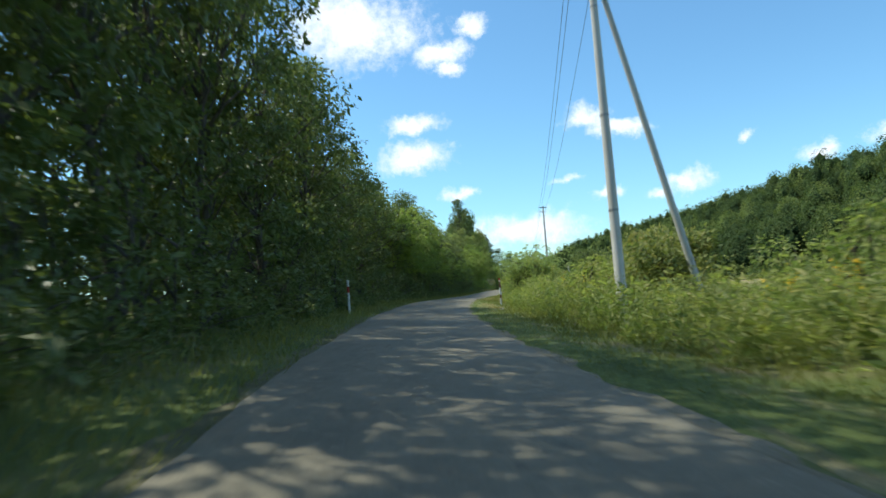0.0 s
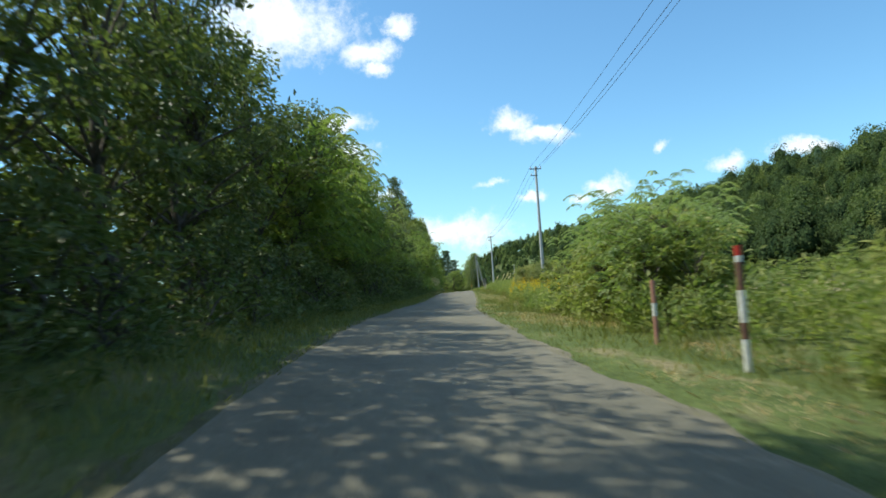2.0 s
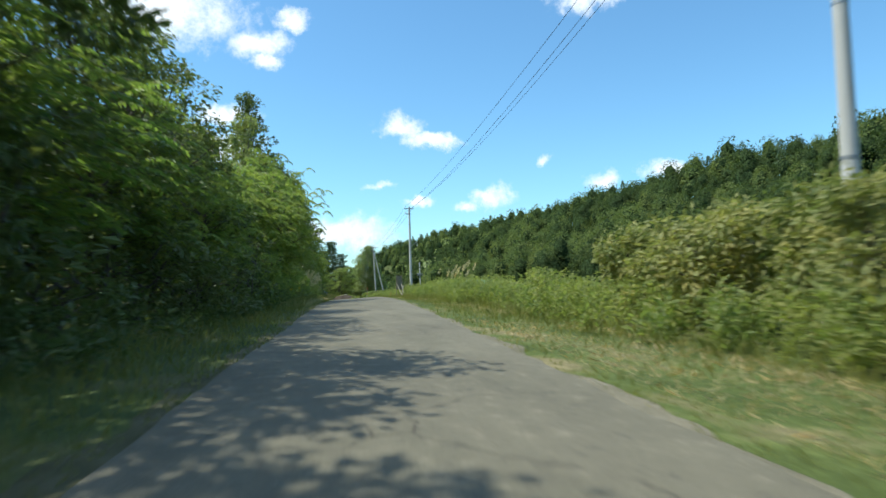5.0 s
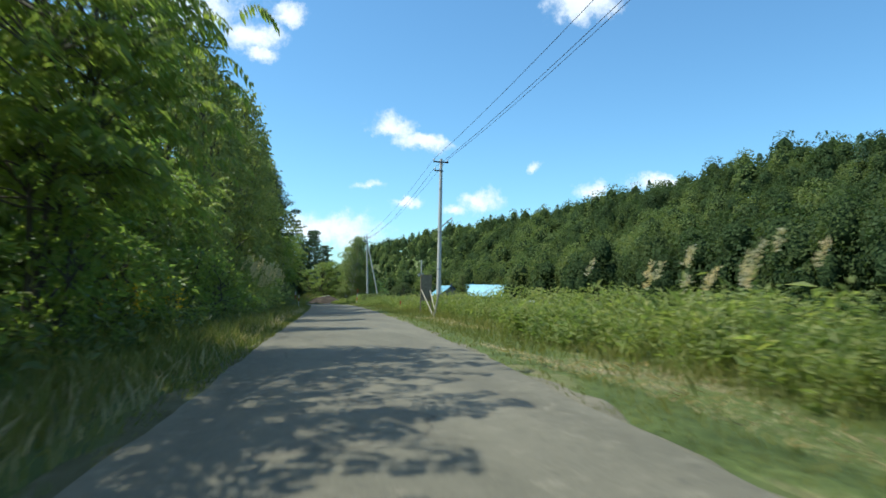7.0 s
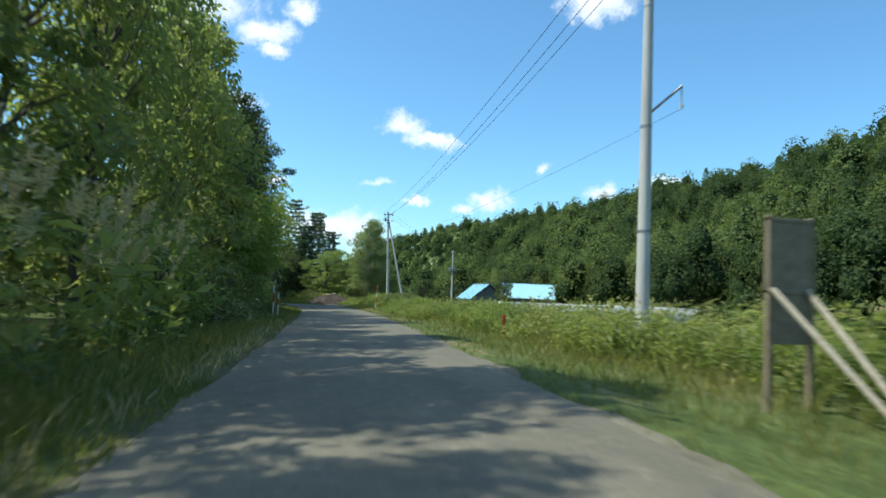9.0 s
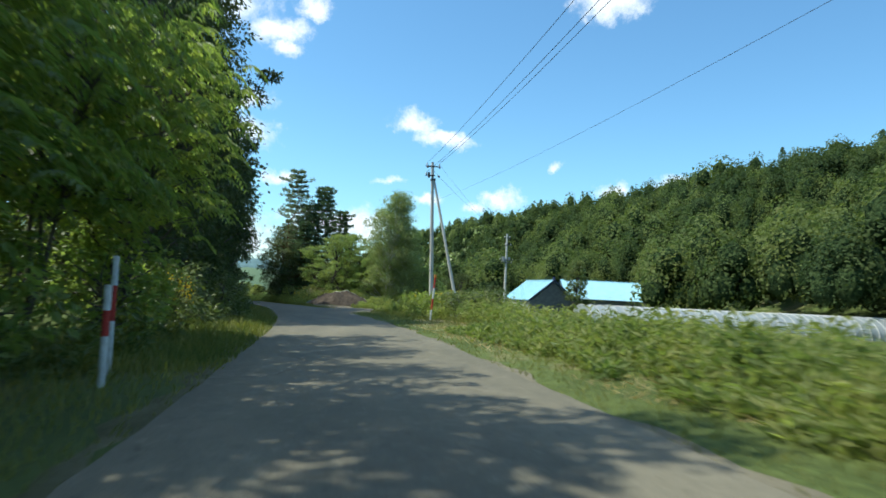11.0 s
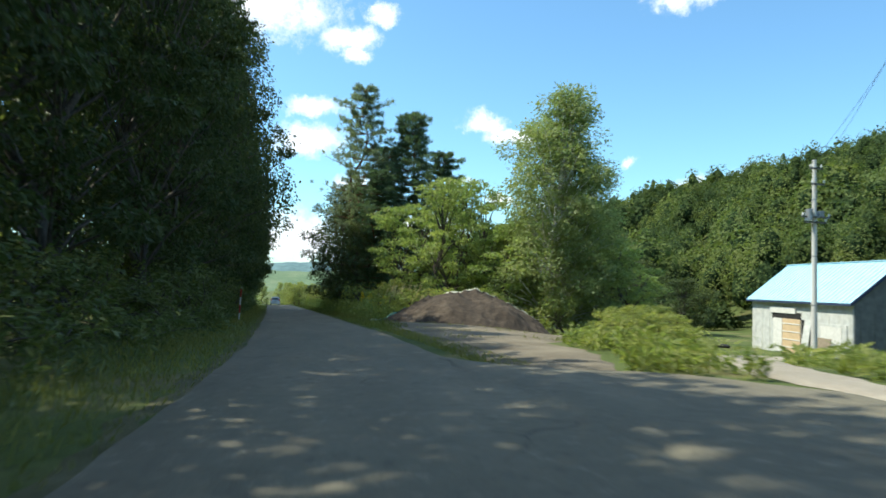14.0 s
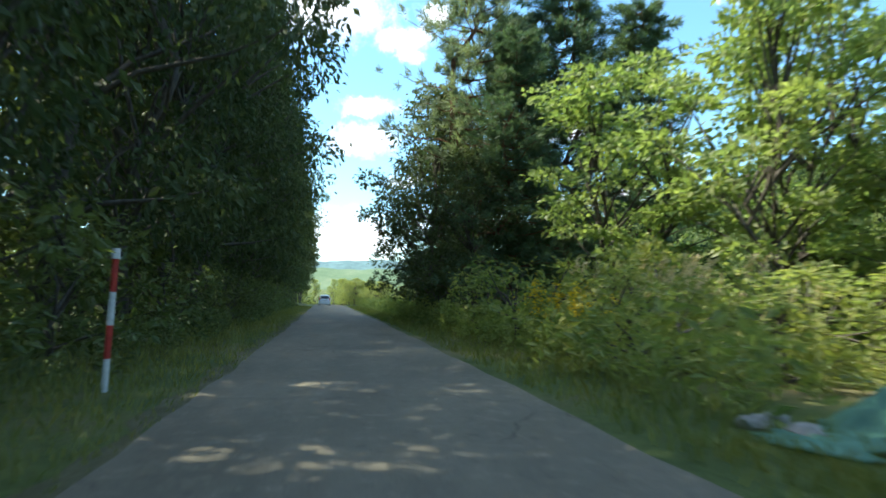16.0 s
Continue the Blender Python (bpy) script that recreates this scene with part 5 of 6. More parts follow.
x, y, z, g = scatter(52000, -6, 262, 2.68, 6.2, 210, lambda y, d: in_yard(y, d) | (straw(y, d) & (d < 5.4) & (y > 30) & (y < 222) & (np.sin(y * 37 + d * 91) < 0.7)))
blades("verge_grass", x, y, z, g.uniform(0.08, 0.26, len(x)) * np.interp(y, (40, 55), (0.9, 1.3)) * np.clip(0.4 + (x - along(y, 0) - 2.8) * 0.35, 0.35, 1.5), GRASS, g, "ragged green verge grass")
x, y, z, g = scatter(52000, -6, 335, -4.4, -1.62, 211)
blades("verge_grass", x, y, z, g.uniform(0.10, 0.28, len(x)) * np.clip(0.5 + (-(x - along(y, 0)) - 1.7) * 0.5, 0.3, 1.3), GRASS, g, "shaded verge grass along the forest")
x, y, z, g = scatter(15000, 250, 335, 2.68, 5.5, 212, lambda y, d: (y < 262) & (d > 4.4))
blades("verge_grass", x, y, z, g.uniform(0.10, 0.32, len(x)), GRASS, g, "green verge grass below the pines")
x, y, z, g = scatter(12000, 190, 214, -5.2, -1.6, 215)
blades("verge_grass", x, y, z, g.uniform(0.12, 0.34, len(x)) * np.clip(0.5 + (-(x - along(y, 0)) - 1.6) * 0.6, 0.4, 1.2), GRASS, g, "lush sunlit verge grass in the gap of the wood", 0.016)
x, y, z, g = scatter(12000, 128, 160, -4.6, -1.6, 216)
blades("verge_grass", x, y, z, g.uniform(0.10, 0.30, len(x)) * np.clip(0.5 + (-(x - along(y, 0)) - 1.6) * 0.6, 0.4, 1.2), GRASS, g, "lush sunlit verge grass along the sumac", 0.015)
x, y, z, g = scatter(9000, 118, 172, -4.6, -2.3, 218)
blades("tall_grass", x, y, z, g.uniform(0.25, 0.62, len(x)), GRASS, g, "long seeding grass on the sunny verge", 0.012, 0.7)
x, y, z, g = scatter(2600, 118, 172, -3.6, -1.9, 219)
blades("mown_dry_grass", x, y, z, g.uniform(0.12, 0.42, len(x)), GRASS_DRY, g, "dry straw stalks along the sunny verge", 0.010, 0.9)
x, y, z, g = scatter(64000, 30, 222, 3.1, 5.9, 213, lambda y, d: ~straw(y, d))
blades("mown_dry_grass", x, y, z, g.uniform(0.04, 0.13, len(x)), GRASS_DRY, g, "patches of dry mown straw on the verge", 0.014, 2.6)
x, y, z, g = scatter(7000, 234.5, 258, 2.75, 4.1, 214, lambda y, d: abs(d - 3.4) > 0.4)
blades("verge_grass", x, y, z, g.uniform(0.06, 0.16, len(x)), GRASS, g, "strip of short grass between road and yard")

# ---------------------------------------------------------------- utility poles and cables


def utility_pole(x, y, z0, z1, arms, label, strut=None, lean=0.0):
    """Tapered concrete pole; arms: (height below the top, reach left, reach right)."""
    ob = tagged(empty("utility_pole", x, y, z0), label, "utility pole", "utility poles along the road")
    ob.matrix_basis = pose(x, y, z0, 0, lean, 0)
    h = z1 - z0
    part("pole", rod((0, 0, -0.3), (0, 0, h), 0.175, 0.105, 20), CONCRETE, ob, smooth=False)
    part("cap", rod((0, 0, h), (0, 0, h + 0.04), 0.11, 0.07, 16), DARK_STEEL, ob)
    for k in (0.28, 0.52, 0.8):
        part("band", rod((0, 0, h * k), (0, 0, h * k + 0.07), 0.182 - 0.07 * k, 0.182 - 0.07 * k, 16), STEEL, ob)
    tips = []
    for dz, l, r in arms:
        arm = part("crossarm", box(l + r, 0.09, 0.09, ((r - l) / 2, -0.13, h - dz), 0.012), DARK_STEEL, ob)
        for ex in ([-l + 0.06] if l > 0.2 else []) + ([r - 0.06] if r > 0.2 else []):
            bm = rod((ex, -0.13, h - dz + 0.04), (ex, -0.13, h - dz + 0.12), 0.025)
            rod((ex, -0.13, h - dz + 0.10), (ex, -0.13, h - dz + 0.17), 0.06, 0.05, 12, bm)
            rod((ex, -0.13, h - dz + 0.17), (ex, -0.13, h - dz + 0.23), 0.045, 0.03, 12, bm)
            part("insulator", bm, PORCELAIN, arm)
            tips.append((ob.matrix_basis @ Vector((ex, -0.13, h - dz + 0.22))).to_tuple())
    if strut:
        sx, sy, sz, top = strut
        foot = ob.matrix_basis.inverted() @ Vector((sx, sy, sz))
        part("strut", rod(foot, (0.12, 0.0, h - top), 0.13, 0.085, 16), CONCRETE, ob, "leaning concrete brace pole")
        part("strut_clamp", box(0.36, 0.28, 0.16, (0.05, 0, h - top), 0.02), DARK_STEEL, ob)
    return ob, tips


ARMS = ((0.22, 0.62, 0.5), (0.85, 0.55, 0.12))
zA, zB, zC, zD = (float(land(a, b)) for a, b in ((5.55, 20.8), (15.23, 95.7), (23.53, 164.0), (31.42, 228.05)))
poleA, tipA = utility_pole(5.55, 20.8, zA, 12.6, ARMS, "grey concrete utility pole braced by a leaning strut", (8.6, 21.6, zA - 0.4, 1.2), -0.4)
poleB, tipB = utility_pole(15.23, 95.7, zB, 12.85, ARMS, "grey concrete utility pole rising from a pale shrub")
poleC, tipC = utility_pole(23.53, 164.0, zC, 11.75, ARMS, "grey concrete utility pole with a side bracket")
poleD, tipD = utility_pole(31.42, 228.05, zD, 11.3, ((0.3, 0.55, 0.55), (1.0, 0.6, 0.15)), "grey concrete utility pole braced by a leaning strut", (33.1, 226.15, float(land(33.1, 226.15)) - 0.3, 1.3), -2.2)
for sx in (-0.5, 0.45):
    for dz, k in ((0.3, 1.0), (1.0, 0.85)):
        hd = 11.3 - zD - dz
        bm = rod((sx * k, -0.16, hd), (sx * k, -0.52, hd - 0.16), 0.03, 0.03, 8)
        rod((sx * k, -0.32, hd - 0.07), (sx * k, -0.44, hd - 0.125), 0.075, 0.075, 12, bm)
        part("strain_insulator", bm, DARK_STEEL, poleD)
part("cut_out_box", box(0.16, 0.16, 0.42, (-0.32, -0.1, 11.3 - zD - 0.95), 0.02), DARK_STEEL, poleD)
zE = -2.75
poleE, tipE = utility_pole(48.78, 256.8, zE, 8.85, ((0.5, 0.4, 0.4), (1.4, 0.3, 0.55), (3.3, 0.9, 0.9), (3.6, 0.7, 0.7)), "pale concrete utility pole with transformer crossarms by the shed")
part("transformer", rod((-0.42, -0.1, 8.1), (-0.42, -0.1, 8.75), 0.2, 0.2, 16), STEEL, poleE, "small grey transformer can")
part("switch_box", box(0.3, 0.25, 0.35, (0.35, -0.05, 8.5), 0.03), STEEL, poleE)
bm = rod((0, 0, 6.0), (0.8, -0.3, 6.78), 0.035)
bracket = part("side_bracket", bm, STEEL, poleC)
rod_bm = rod((0.8, -0.3, 6.78), (0.8, -0.3, 6.3), 0.022)
rod((0.8, -0.3, 6.32), (0.8, -0.3, 6.18), 0.045, 0.03, 10, rod_bm)
part("insulator", rod_bm, PORCELAIN, bracket)


def cable(a, b, sag, r=0.011, label="black overhead cable between the poles"):
    a, b = np.array(a), np.array(b)
    u = np.linspace(0, 1, 25)[:, None]
    p = a * (1 - u) + b * u - np.array([0, 0, 4 * sag]) * u * (1 - u)
    v, f = tubes([(p, np.full(25, r))], 5)
    return tagged(mesh_ob("cable", v, f, WIRE, smooth=True), label, "cable", "overhead cables")


first = [(9.6 - 0.6, -48.0, 12.3), (10.1, -48.0, 12.3), (9.0, -48, 11.7)]
for k in range(3):
    cable(first[k], tipA[k], 0.9)
    cable(tipA[k], tipB[k], 0.9 + 0.08 * k)
    cable(tipB[k], tipC[k], 0.9 + 0.08 * k)
    cable(tipC[k], tipD[k], 0.8 + 0.08 * k)
cable((24.33, 163.7, zC + 6.2), (31.2, 228.4, zD + 8.6), 0.7, 0.005, "thin service cable to the far pole")
cable(tipD[1], tipE[0], 0.5, 0.008, "thin service cable to the shed pole")
cable(tipD[0], tipE[1], 0.6, 0.008, "thin service cable to the shed pole")


# ---------------------------------------------------------------- posts, boards


def marker_post(x, y, h, bands, r, label, lean=(0, 0), knob=None):
    """A round snow pole: bands from the ground up as (share of height, material)."""
    z = float(land(x, y))
    ob = tagged(empty("marker_post", x, y, z), label, "marker post", "roadside marker posts")
    at = -0.15
    for share, mat in bands:
        to = at + share * h + (0.15 if at < 0 else 0)
        part("band", rod((lean[0] * at, lean[1] * at, at), (lean[0] * to, lean[1] * to, to), r, r, 14), mat, ob)
        at = to
    if knob:
        part("cap", rod((lean[0] * at, lean[1] * at, at), (lean[0] * at, lean[1] * at, at + 0.14), r * 1.35, r * 1.25, 14), knob, ob, "round reflector cap")
    return ob


W_, R_, O_, K_ = POST_WHITE, POST_RED, POST_ORANGE, POST_DARK
marker_post(-4.73, 32.97, 1.55, ((0.68, W_), (0.20, R_), (0.12, W_)), 0.055, "white marker post with a red band and reflector cap", knob=POST_WHITE)
marker_post(3.6, 42.6, 1.75, ((0.27, W_), (0.13, POST_BROWN), (0.25, W_), (0.22, POST_BROWN), (0.05, W_), (0.08, R_)), 0.05, "brown and white marker post with a red top")
marker_post(3.95, 46.2, 1.25, ((0.45, POST_FADED), (0.2, W_), (0.35, POST_FADED)), 0.045, "faded red and white marker post in the weeds")
marker_post(25.76, 207.56, 1.88, ((0.25, W_), (0.05, O_), (0.21, R_), (0.25, W_), (0.24, R_)), 0.043, "red and white snow pole with an orange top", (0.07, 0.0), POST_ORANGE)
marker_post(16.78, 261.7, 1.75, ((0.25, W_), (0.25, R_), (0.25, W_), (0.25, R_)), 0.042, "thin red and white banded snow pole", (0.03, 0), POST_WHITE)
marker_post(22.2, 169.6, 0.75, ((1.0, R_),), 0.05, "short red marker stake in the grass")
marker_post(16.3, 188.7, 1.3, ((0.5, W_), (0.25, R_), (0.25, W_)), 0.045, "white and red marker post in the verge")
marker_post(16.1, 190.2, 1.75, ((0.45, W_), (0.3, R_), (0.25, W_)), 0.045, "white and red snow pole by the shrubs")

stake = tagged(empty("wooden_stake", 19.65, 152.4, float(land(19.65, 152.4))), "pale weathered wooden stake leaning in the grass", "stake")
part("stake", box(0.085, 0.05, 1.35, (0.10, 0, 0.58), 0.008, Matrix.Rotation(radians(10), 4, "Y")), WOOD_PALE, stake)

zb = float(land(20.3, 156.2))
board = tagged(empty("notice_board", 20.3, 156.2, zb, 0), "brown weathered board on posts with pale wooden props", "notice board")
part("panel", box(0.58, 0.04, 0.82, (0.0, 0, 1.86), 0.006), WOOD_DARK, board)
part("panel", box(0.58, 0.04, 0.62, (0.0, 0.004, 1.12), 0.006), WOOD_DARK, board)
part("frame", box(0.68, 0.06, 0.05, (0, 0, 2.29), 0.006), WOOD_DARK, board)
part("frame", box(0.68, 0.06, 0.05, (0, 0, 1.43), 0.006), WOOD_DARK, board)
for sx in (-0.31, 0.31):
    part("post", box(0.06, 0.07, 2.50, (sx, 0, 1.09), 0.006), WOOD_DARK, board)
for sx in (-0.3, 0.22):
    part("prop", rod((sx, -0.05, 1.46), (sx * 0.3 + 0.12, -1.6, -0.08), 0.035, 0.035, 8), WOOD_PALE, board, "pale wooden prop")

# ---------------------------------------------------------------- sheds and polytunnel


def shed(x, y, turn, length, half, eave, ridge, ground, label, front=True):
    """Gabled shed: local y along the ridge from the near gable, local x across; origin at the near gable's middle."""
    ob = tagged(empty("shed", x, y, ground, turn), label, "shed")
    e, r = eave - ground, ridge - ground
    w = half - 0.35
    t = 0.12

    def wall(name, sx, sy, sz, at, mat):
        return part(name, box(sx, sy, sz, at, 0.004), mat, ob)

    hh = e + 0.02
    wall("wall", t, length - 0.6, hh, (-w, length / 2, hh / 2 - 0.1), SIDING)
    wall("wall", t, length - 0.6, hh, (w, length / 2, hh / 2 - 0.1), SIDING_SHADED)
    for gy, mat in ((0.3, SIDING_SHADED), (length - 0.3, SIDING_SHADED)):
        bm = bmesh.new()
        k = (r - e) * (w / half)
        pts = [(-w, -0.1), (w, -0.1), (w, e), (0, e + k), (-w, e)]
        a = [bm.verts.new((px, gy - t / 2, pz)) for px, pz in pts]
        b = [bm.verts.new((px, gy + t / 2, pz)) for px, pz in pts]
        bm.faces.new(a)
        bm.faces.new(b[::-1])
        for i in range(5):
            bm.faces.new((a[i], b[i], b[(i + 1) % 5], a[(i + 1) % 5]))
        bmesh.ops.recalc_face_normals(bm, faces=bm.faces)
        part("gable_wall", bm, mat, ob)
    slope = math.atan2(r - e, half)
    run = math.hypot(r - e, half) + 0.12
    for sg in (-1, 1):
        m = Matrix.Rotation(sg * slope, 4, "Y")
        mid = Vector((sg * half / 2, length / 2, (e + r) / 2 + 0.05))
        roof = part("roof", box(run, length, 0.05, mid, 0.0, m), ROOF_BLUE, ob)
        n = int(length / 0.45)
        for i in range(n + 1):
            part("seam", box(run, 0.035, 0.035, mid + Vector((0, -length / 2 + 0.02 + i * (length - 0.04) / n, 0)) + m @ Vector((0, 0, 0.04)), 0.0, m), ROOF_BLUE, roof)
        part("fascia", box(0.05, length + 0.04, 0.16, (sg * (half + 0.03), length / 2, e - 0.02), 0.0), TRIM_BLUE, ob)
        for gy in (0.0, length):
            part("bargeboard", box(run + 0.05, 0.05, 0.16, (mid.x, gy, mid.z - 0.02), 0.0, m), TRIM_BLUE, ob)
    part("ridge_cap", box(0.3, length + 0.04, 0.06, (0, length / 2, r + 0.08), 0.01), ROOF_BLUE, ob)
    return ob, w, e


s1, w1, e1 = shed(56.2, 258.2, -7.0, 12.4, 3.4, 0.62, 3.38, -3.0, "weathered grey shed with a pale blue metal roof")
# road-facing wall: door, plywood door, white panel, lean-to sheets
part("lintel_sheet", box(0.05, 3.2, 0.46, (-w1 - 0.14, 7.8, 3.0), 0.01), DOOR_WHITE, s1, "white sheet over the doorway")
# doorway and door gap are dark sheets on the wall, shade as colour
part("doorway", box(0.05, 3.6, 0.5, (-w1 - 0.075, 7.4, 2.6), 0.0), DARK, s1)
door = part("door", box(0.06, 2.2, 2.4, (-w1 - 0.1, 6.75, 1.2), 0.01), DOOR_WOOD, s1, "bare plywood door")
for k in range(4):
    part("rail", box(0.03, 2.2, 0.07, (-w1 - 0.14, 6.75, 0.4 + 0.55 * k), 0.005), DOOR_WHITE, door)
part("side_panel", box(0.06, 1.1, 2.4, (-w1 - 0.1, 8.45, 1.2), 0.01), DOOR_WHITE, s1, "dull white panel")
part("door_gap", box(0.05, 0.5, 2.4, (-w1 - 0.08, 5.3, 1.2), 0.0), DARK, s1)
part("loose_panel", box(0.05, 0.75, 2.5, (-w1 - 0.32, 4.7, 1.2), 0.01, Matrix.Rotation(radians(9), 4, "Y")), SIDING, s1, "grey panel leaning beside the door")
pan = part("side_panel", box(0.06, 3.0, 2.3, (-w1 - 0.1, 2.3, 1.15), 0.01), SIDING, s1, "pale grey framed panel")
part("frame", box(0.03, 2.2, 0.06, (-w1 - 0.15, 2.3, 2.1), 0.0), DOOR_WHITE, pan)
part("frame", box(0.03, 2.2, 0.06, (-w1 - 0.15, 2.3, 1.1), 0.0), DOOR_WHITE, pan)
part("window", box(0.04, 2.1, 0.95, (-w1 - 0.14, 2.3, 1.6), 0.0), DOOR_WHITE, pan)
for k in range(12):
    part("batten", box(0.025, 0.05, 2.9, (-w1 - 0.07, 0.6 + k * 1.0, 1.5), 0.0), SIDING, s1)
for k in range(7):
    part("batten", box(0.05, 0.03, 3.2, (-w1 + 0.4 + k * 0.88, 0.225, 1.55), 0.0), SIDING_SHADED, s1)
part("ridge_vent", rod((0, 0.25, 6.45), (0, 0.25, 6.85), 0.22, 0.16, 12), TRIM_BLUE, s1)
for dx, dy, a in ((-0.75, 0.6, 14), (-0.6, 1.3, 10)):
    lean_on = tagged(empty("leaning_sheet", 52.2 + dx + 0.35, 259.2 + dy, -3.0, a), "dark weathered board leaning on the shed wall", "board")
    part("board", box(0.05, 0.8, 1.5, (0.1, 0, 0.72), 0.005, Matrix.Rotation(radians(14), 4, "Y")), WOOD_DARK, lean_on)


def tyre(x, y, tilt, turn):
    z = float(land(x, y)) + 0.02
    ob = new("old_tyre")
    bm = bmesh.new()
    R, r, n, m = 0.42, 0.16, 26, 10
    ring = [[bm.verts.new(((R + r * math.cos(b)) * math.cos(a), (R + r * math.cos(b)) * math.sin(a), r * 0.8 * math.sin(b))) for b in (2 * math.pi * j / m for j in range(m))] for a in (2 * math.pi * i / n for i in range(n))]
    for i in range(n):
        for j in range(m):
            bm.faces.new((ring[i][j], ring[(i + 1) % n][j], ring[(i + 1) % n][(j + 1) % m], ring[i][(j + 1) % m]))
    me = bpy.data.meshes.new("old_tyre")
    bm.to_mesh(me)
    bm.free()
    me.materials.append(RUBBER)
    ob.matrix_basis = pose(x, y, z + 0.12, tilt, 0, turn)
    t = new("tread", me)
    t.parent = ob
    return tagged(ob, "old black tyre lying by the shed", "tyre", "old tyres")


tyre(50.6, 257.6, 8, 20)
tyre(52.0, 270.6, 4, 70)

s2, w2, e2 = shed(66.0, 276.4, -104.5, 13.0, 4.6, 1.0, 3.95, -3.2, "low shed with a pale blue metal roof behind the first")


def polytunnel(x0, y0, x1, y1, r, label):
    """Hooped tunnel of film from (x0, y0) to (x1, y1)."""
    a, b = np.array([x0, y0]), np.array([x1, y1])
    ln = np.linalg.norm(b - a)
    turn = math.degrees(math.atan2(b[1] - a[1], b[0] - a[0]))
    z = float(land((x0 + x1) / 2, (y0 + y1) / 2))
    ob = tagged(empty("polytunnel", x0, y0, z, turn), label, "polytunnel", "polytunnels in the field")
    n, k = int(ln / 0.16), 15
    ang = np.linspace(0, np.pi, k)
    u = np.linspace(0, ln, n)
    bulge = 1 - 0.025 * abs(np.sin(u * np.pi / 0.8)) ** 0.5
    yy = -np.cos(ang)[None] * r * bulge[:, None]
    zz = np.sin(ang)[None] ** 0.8 * r * 0.85 * bulge[:, None] - 0.05
    xx = np.repeat(u[:, None], k, 1)
    mesh_ob("film", np.stack([xx, yy, zz], -1).reshape(-1, 3), grid(xx, yy), FILM, ob, smooth=True)
    hoop = None
    for px in np.arange(0, ln + 0.1, 0.8):
        p = np.stack([np.full(k, px), -np.cos(ang) * (r + 0.02), np.sin(ang) ** 0.8 * (r * 0.85 + 0.02) - 0.05], -1)
        if hoop is None:
            v, f = tubes([(p - [px, 0, 0], np.full(k, 0.035))], 5)
            hoop = mesh_ob("hoop", v, f, POST_WHITE, ob, smooth=True)
            hoop.location.x = px
        else:
            h2 = new("hoop", hoop.data)
            h2.parent = ob
            h2.location.x = px
    for px in (0.0, ln):
        p = [(px, 0, 0)] + [(px, -math.cos(t) * r, math.sin(t) ** 0.8 * r * 0.85) for t in ang]
        bm = bmesh.new()
        c = bm.verts.new(p[0])
        vs = [bm.verts.new(q) for q in p[1:]]
        for i in range(len(vs) - 1):
            bm.faces.new((c, vs[i], vs[i + 1]))
        part("end_sheet", bm, FILM, ob)
    return ob


polytunnel(44.9, 229.5, 85.0, 225.2, 2.5, "long low polytunnel of whitish film over hoops")
polytunnel(49.5, 236.2, 88.0, 232.5, 2.5, "long low polytunnel of whitish film over hoops")

# ---------------------------------------------------------------- dirt heap, tarps, rubble
mx, my = np.meshgrid(np.linspace(-1, 1, 130), np.linspace(-1, 1, 96), indexing="ij")
HX, HY = 28.3, 257.2
rr = np.sqrt((mx - 0.12 * (1 - mx**2)) ** 2 + my**2)
prof = np.clip(1 - rr**1.6, 0, 1)
bumps = np.array([[noise.fractal(Vector((a * 3.2, b * 2.6, 0.3)), 0.9, 2.0, 6) for b in my[0]] for a in mx[:, 0]])
clods = np.array([[max(0.0, noise.noise(Vector((a * 13, b * 10, 4.3)))) + 0.6 * max(0.0, noise.noise(Vector((a * 27, b * 21, 8.1)))) for b in my[0]] for a in mx[:, 0]])
wx, wy = HX + mx * 4.7 + 0.4, HY + my * 4.0
base = land(wx, wy)
wz = base - 0.15 + prof * 2.02 * (1 + 0.08 * bumps) + 0.14 * bumps * np.clip(prof * 3, 0, 1) + 0.13 * clods * np.clip(prof * 6, 0.1, 1)
HEAP = tagged(mesh_ob("mound", np.stack([wx, wy, wz], -1).reshape(-1, 3), grid(wx, wy), MOUND_DIRT, smooth=True), "rough brown mound of dumped dirt beside the road", "dirt mound")


def heap_z(x, y):
    u, v = (np.clip((x - HX - 0.4) / 4.7, -1, 1) + 1) / 2 * 129, (np.clip((y - HY) / 4.0, -1, 1) + 1) / 2 * 95
    return wz[np.rint(u).astype(int), np.rint(v).astype(int)]


def cloth(name, line, wide, material, label, seed, lift=0.02):
    """A crumpled sheet laid along a line of (x, y) over heap and ground."""
    g = np.random.default_rng(seed)
    line = np.array(line, float)
    t = np.linspace(0, len(line) - 1, 40)
    px, py = np.interp(t, np.arange(len(line)), line[:, 0]), np.interp(t, np.arange(len(line)), line[:, 1])
    tx, ty = np.gradient(px), np.gradient(py)
    nrm = np.hypot(tx, ty) + 1e-9
    u = np.linspace(-1, 1, 9)
    wd = wide * (0.7 + 0.5 * g.random(40))
    xx = px[:, None] - (ty / nrm * wd)[:, None] * u
    yy = py[:, None] + (tx / nrm * wd)[:, None] * u
    zz = np.maximum(heap_z(xx, yy), land(xx, yy)) + lift + 0.03 * np.sin(xx * 5 + yy * 3) + g.uniform(0, 0.03, xx.shape)
    ob = mesh_ob(name, np.stack([xx, yy, zz], -1).reshape(-1, 3), grid(xx, yy), material, smooth=True)
    md = ob.modifiers.new("thick", "SOLIDIFY")
    md.thickness = 0.02
    return tagged(ob, label, "tarp")


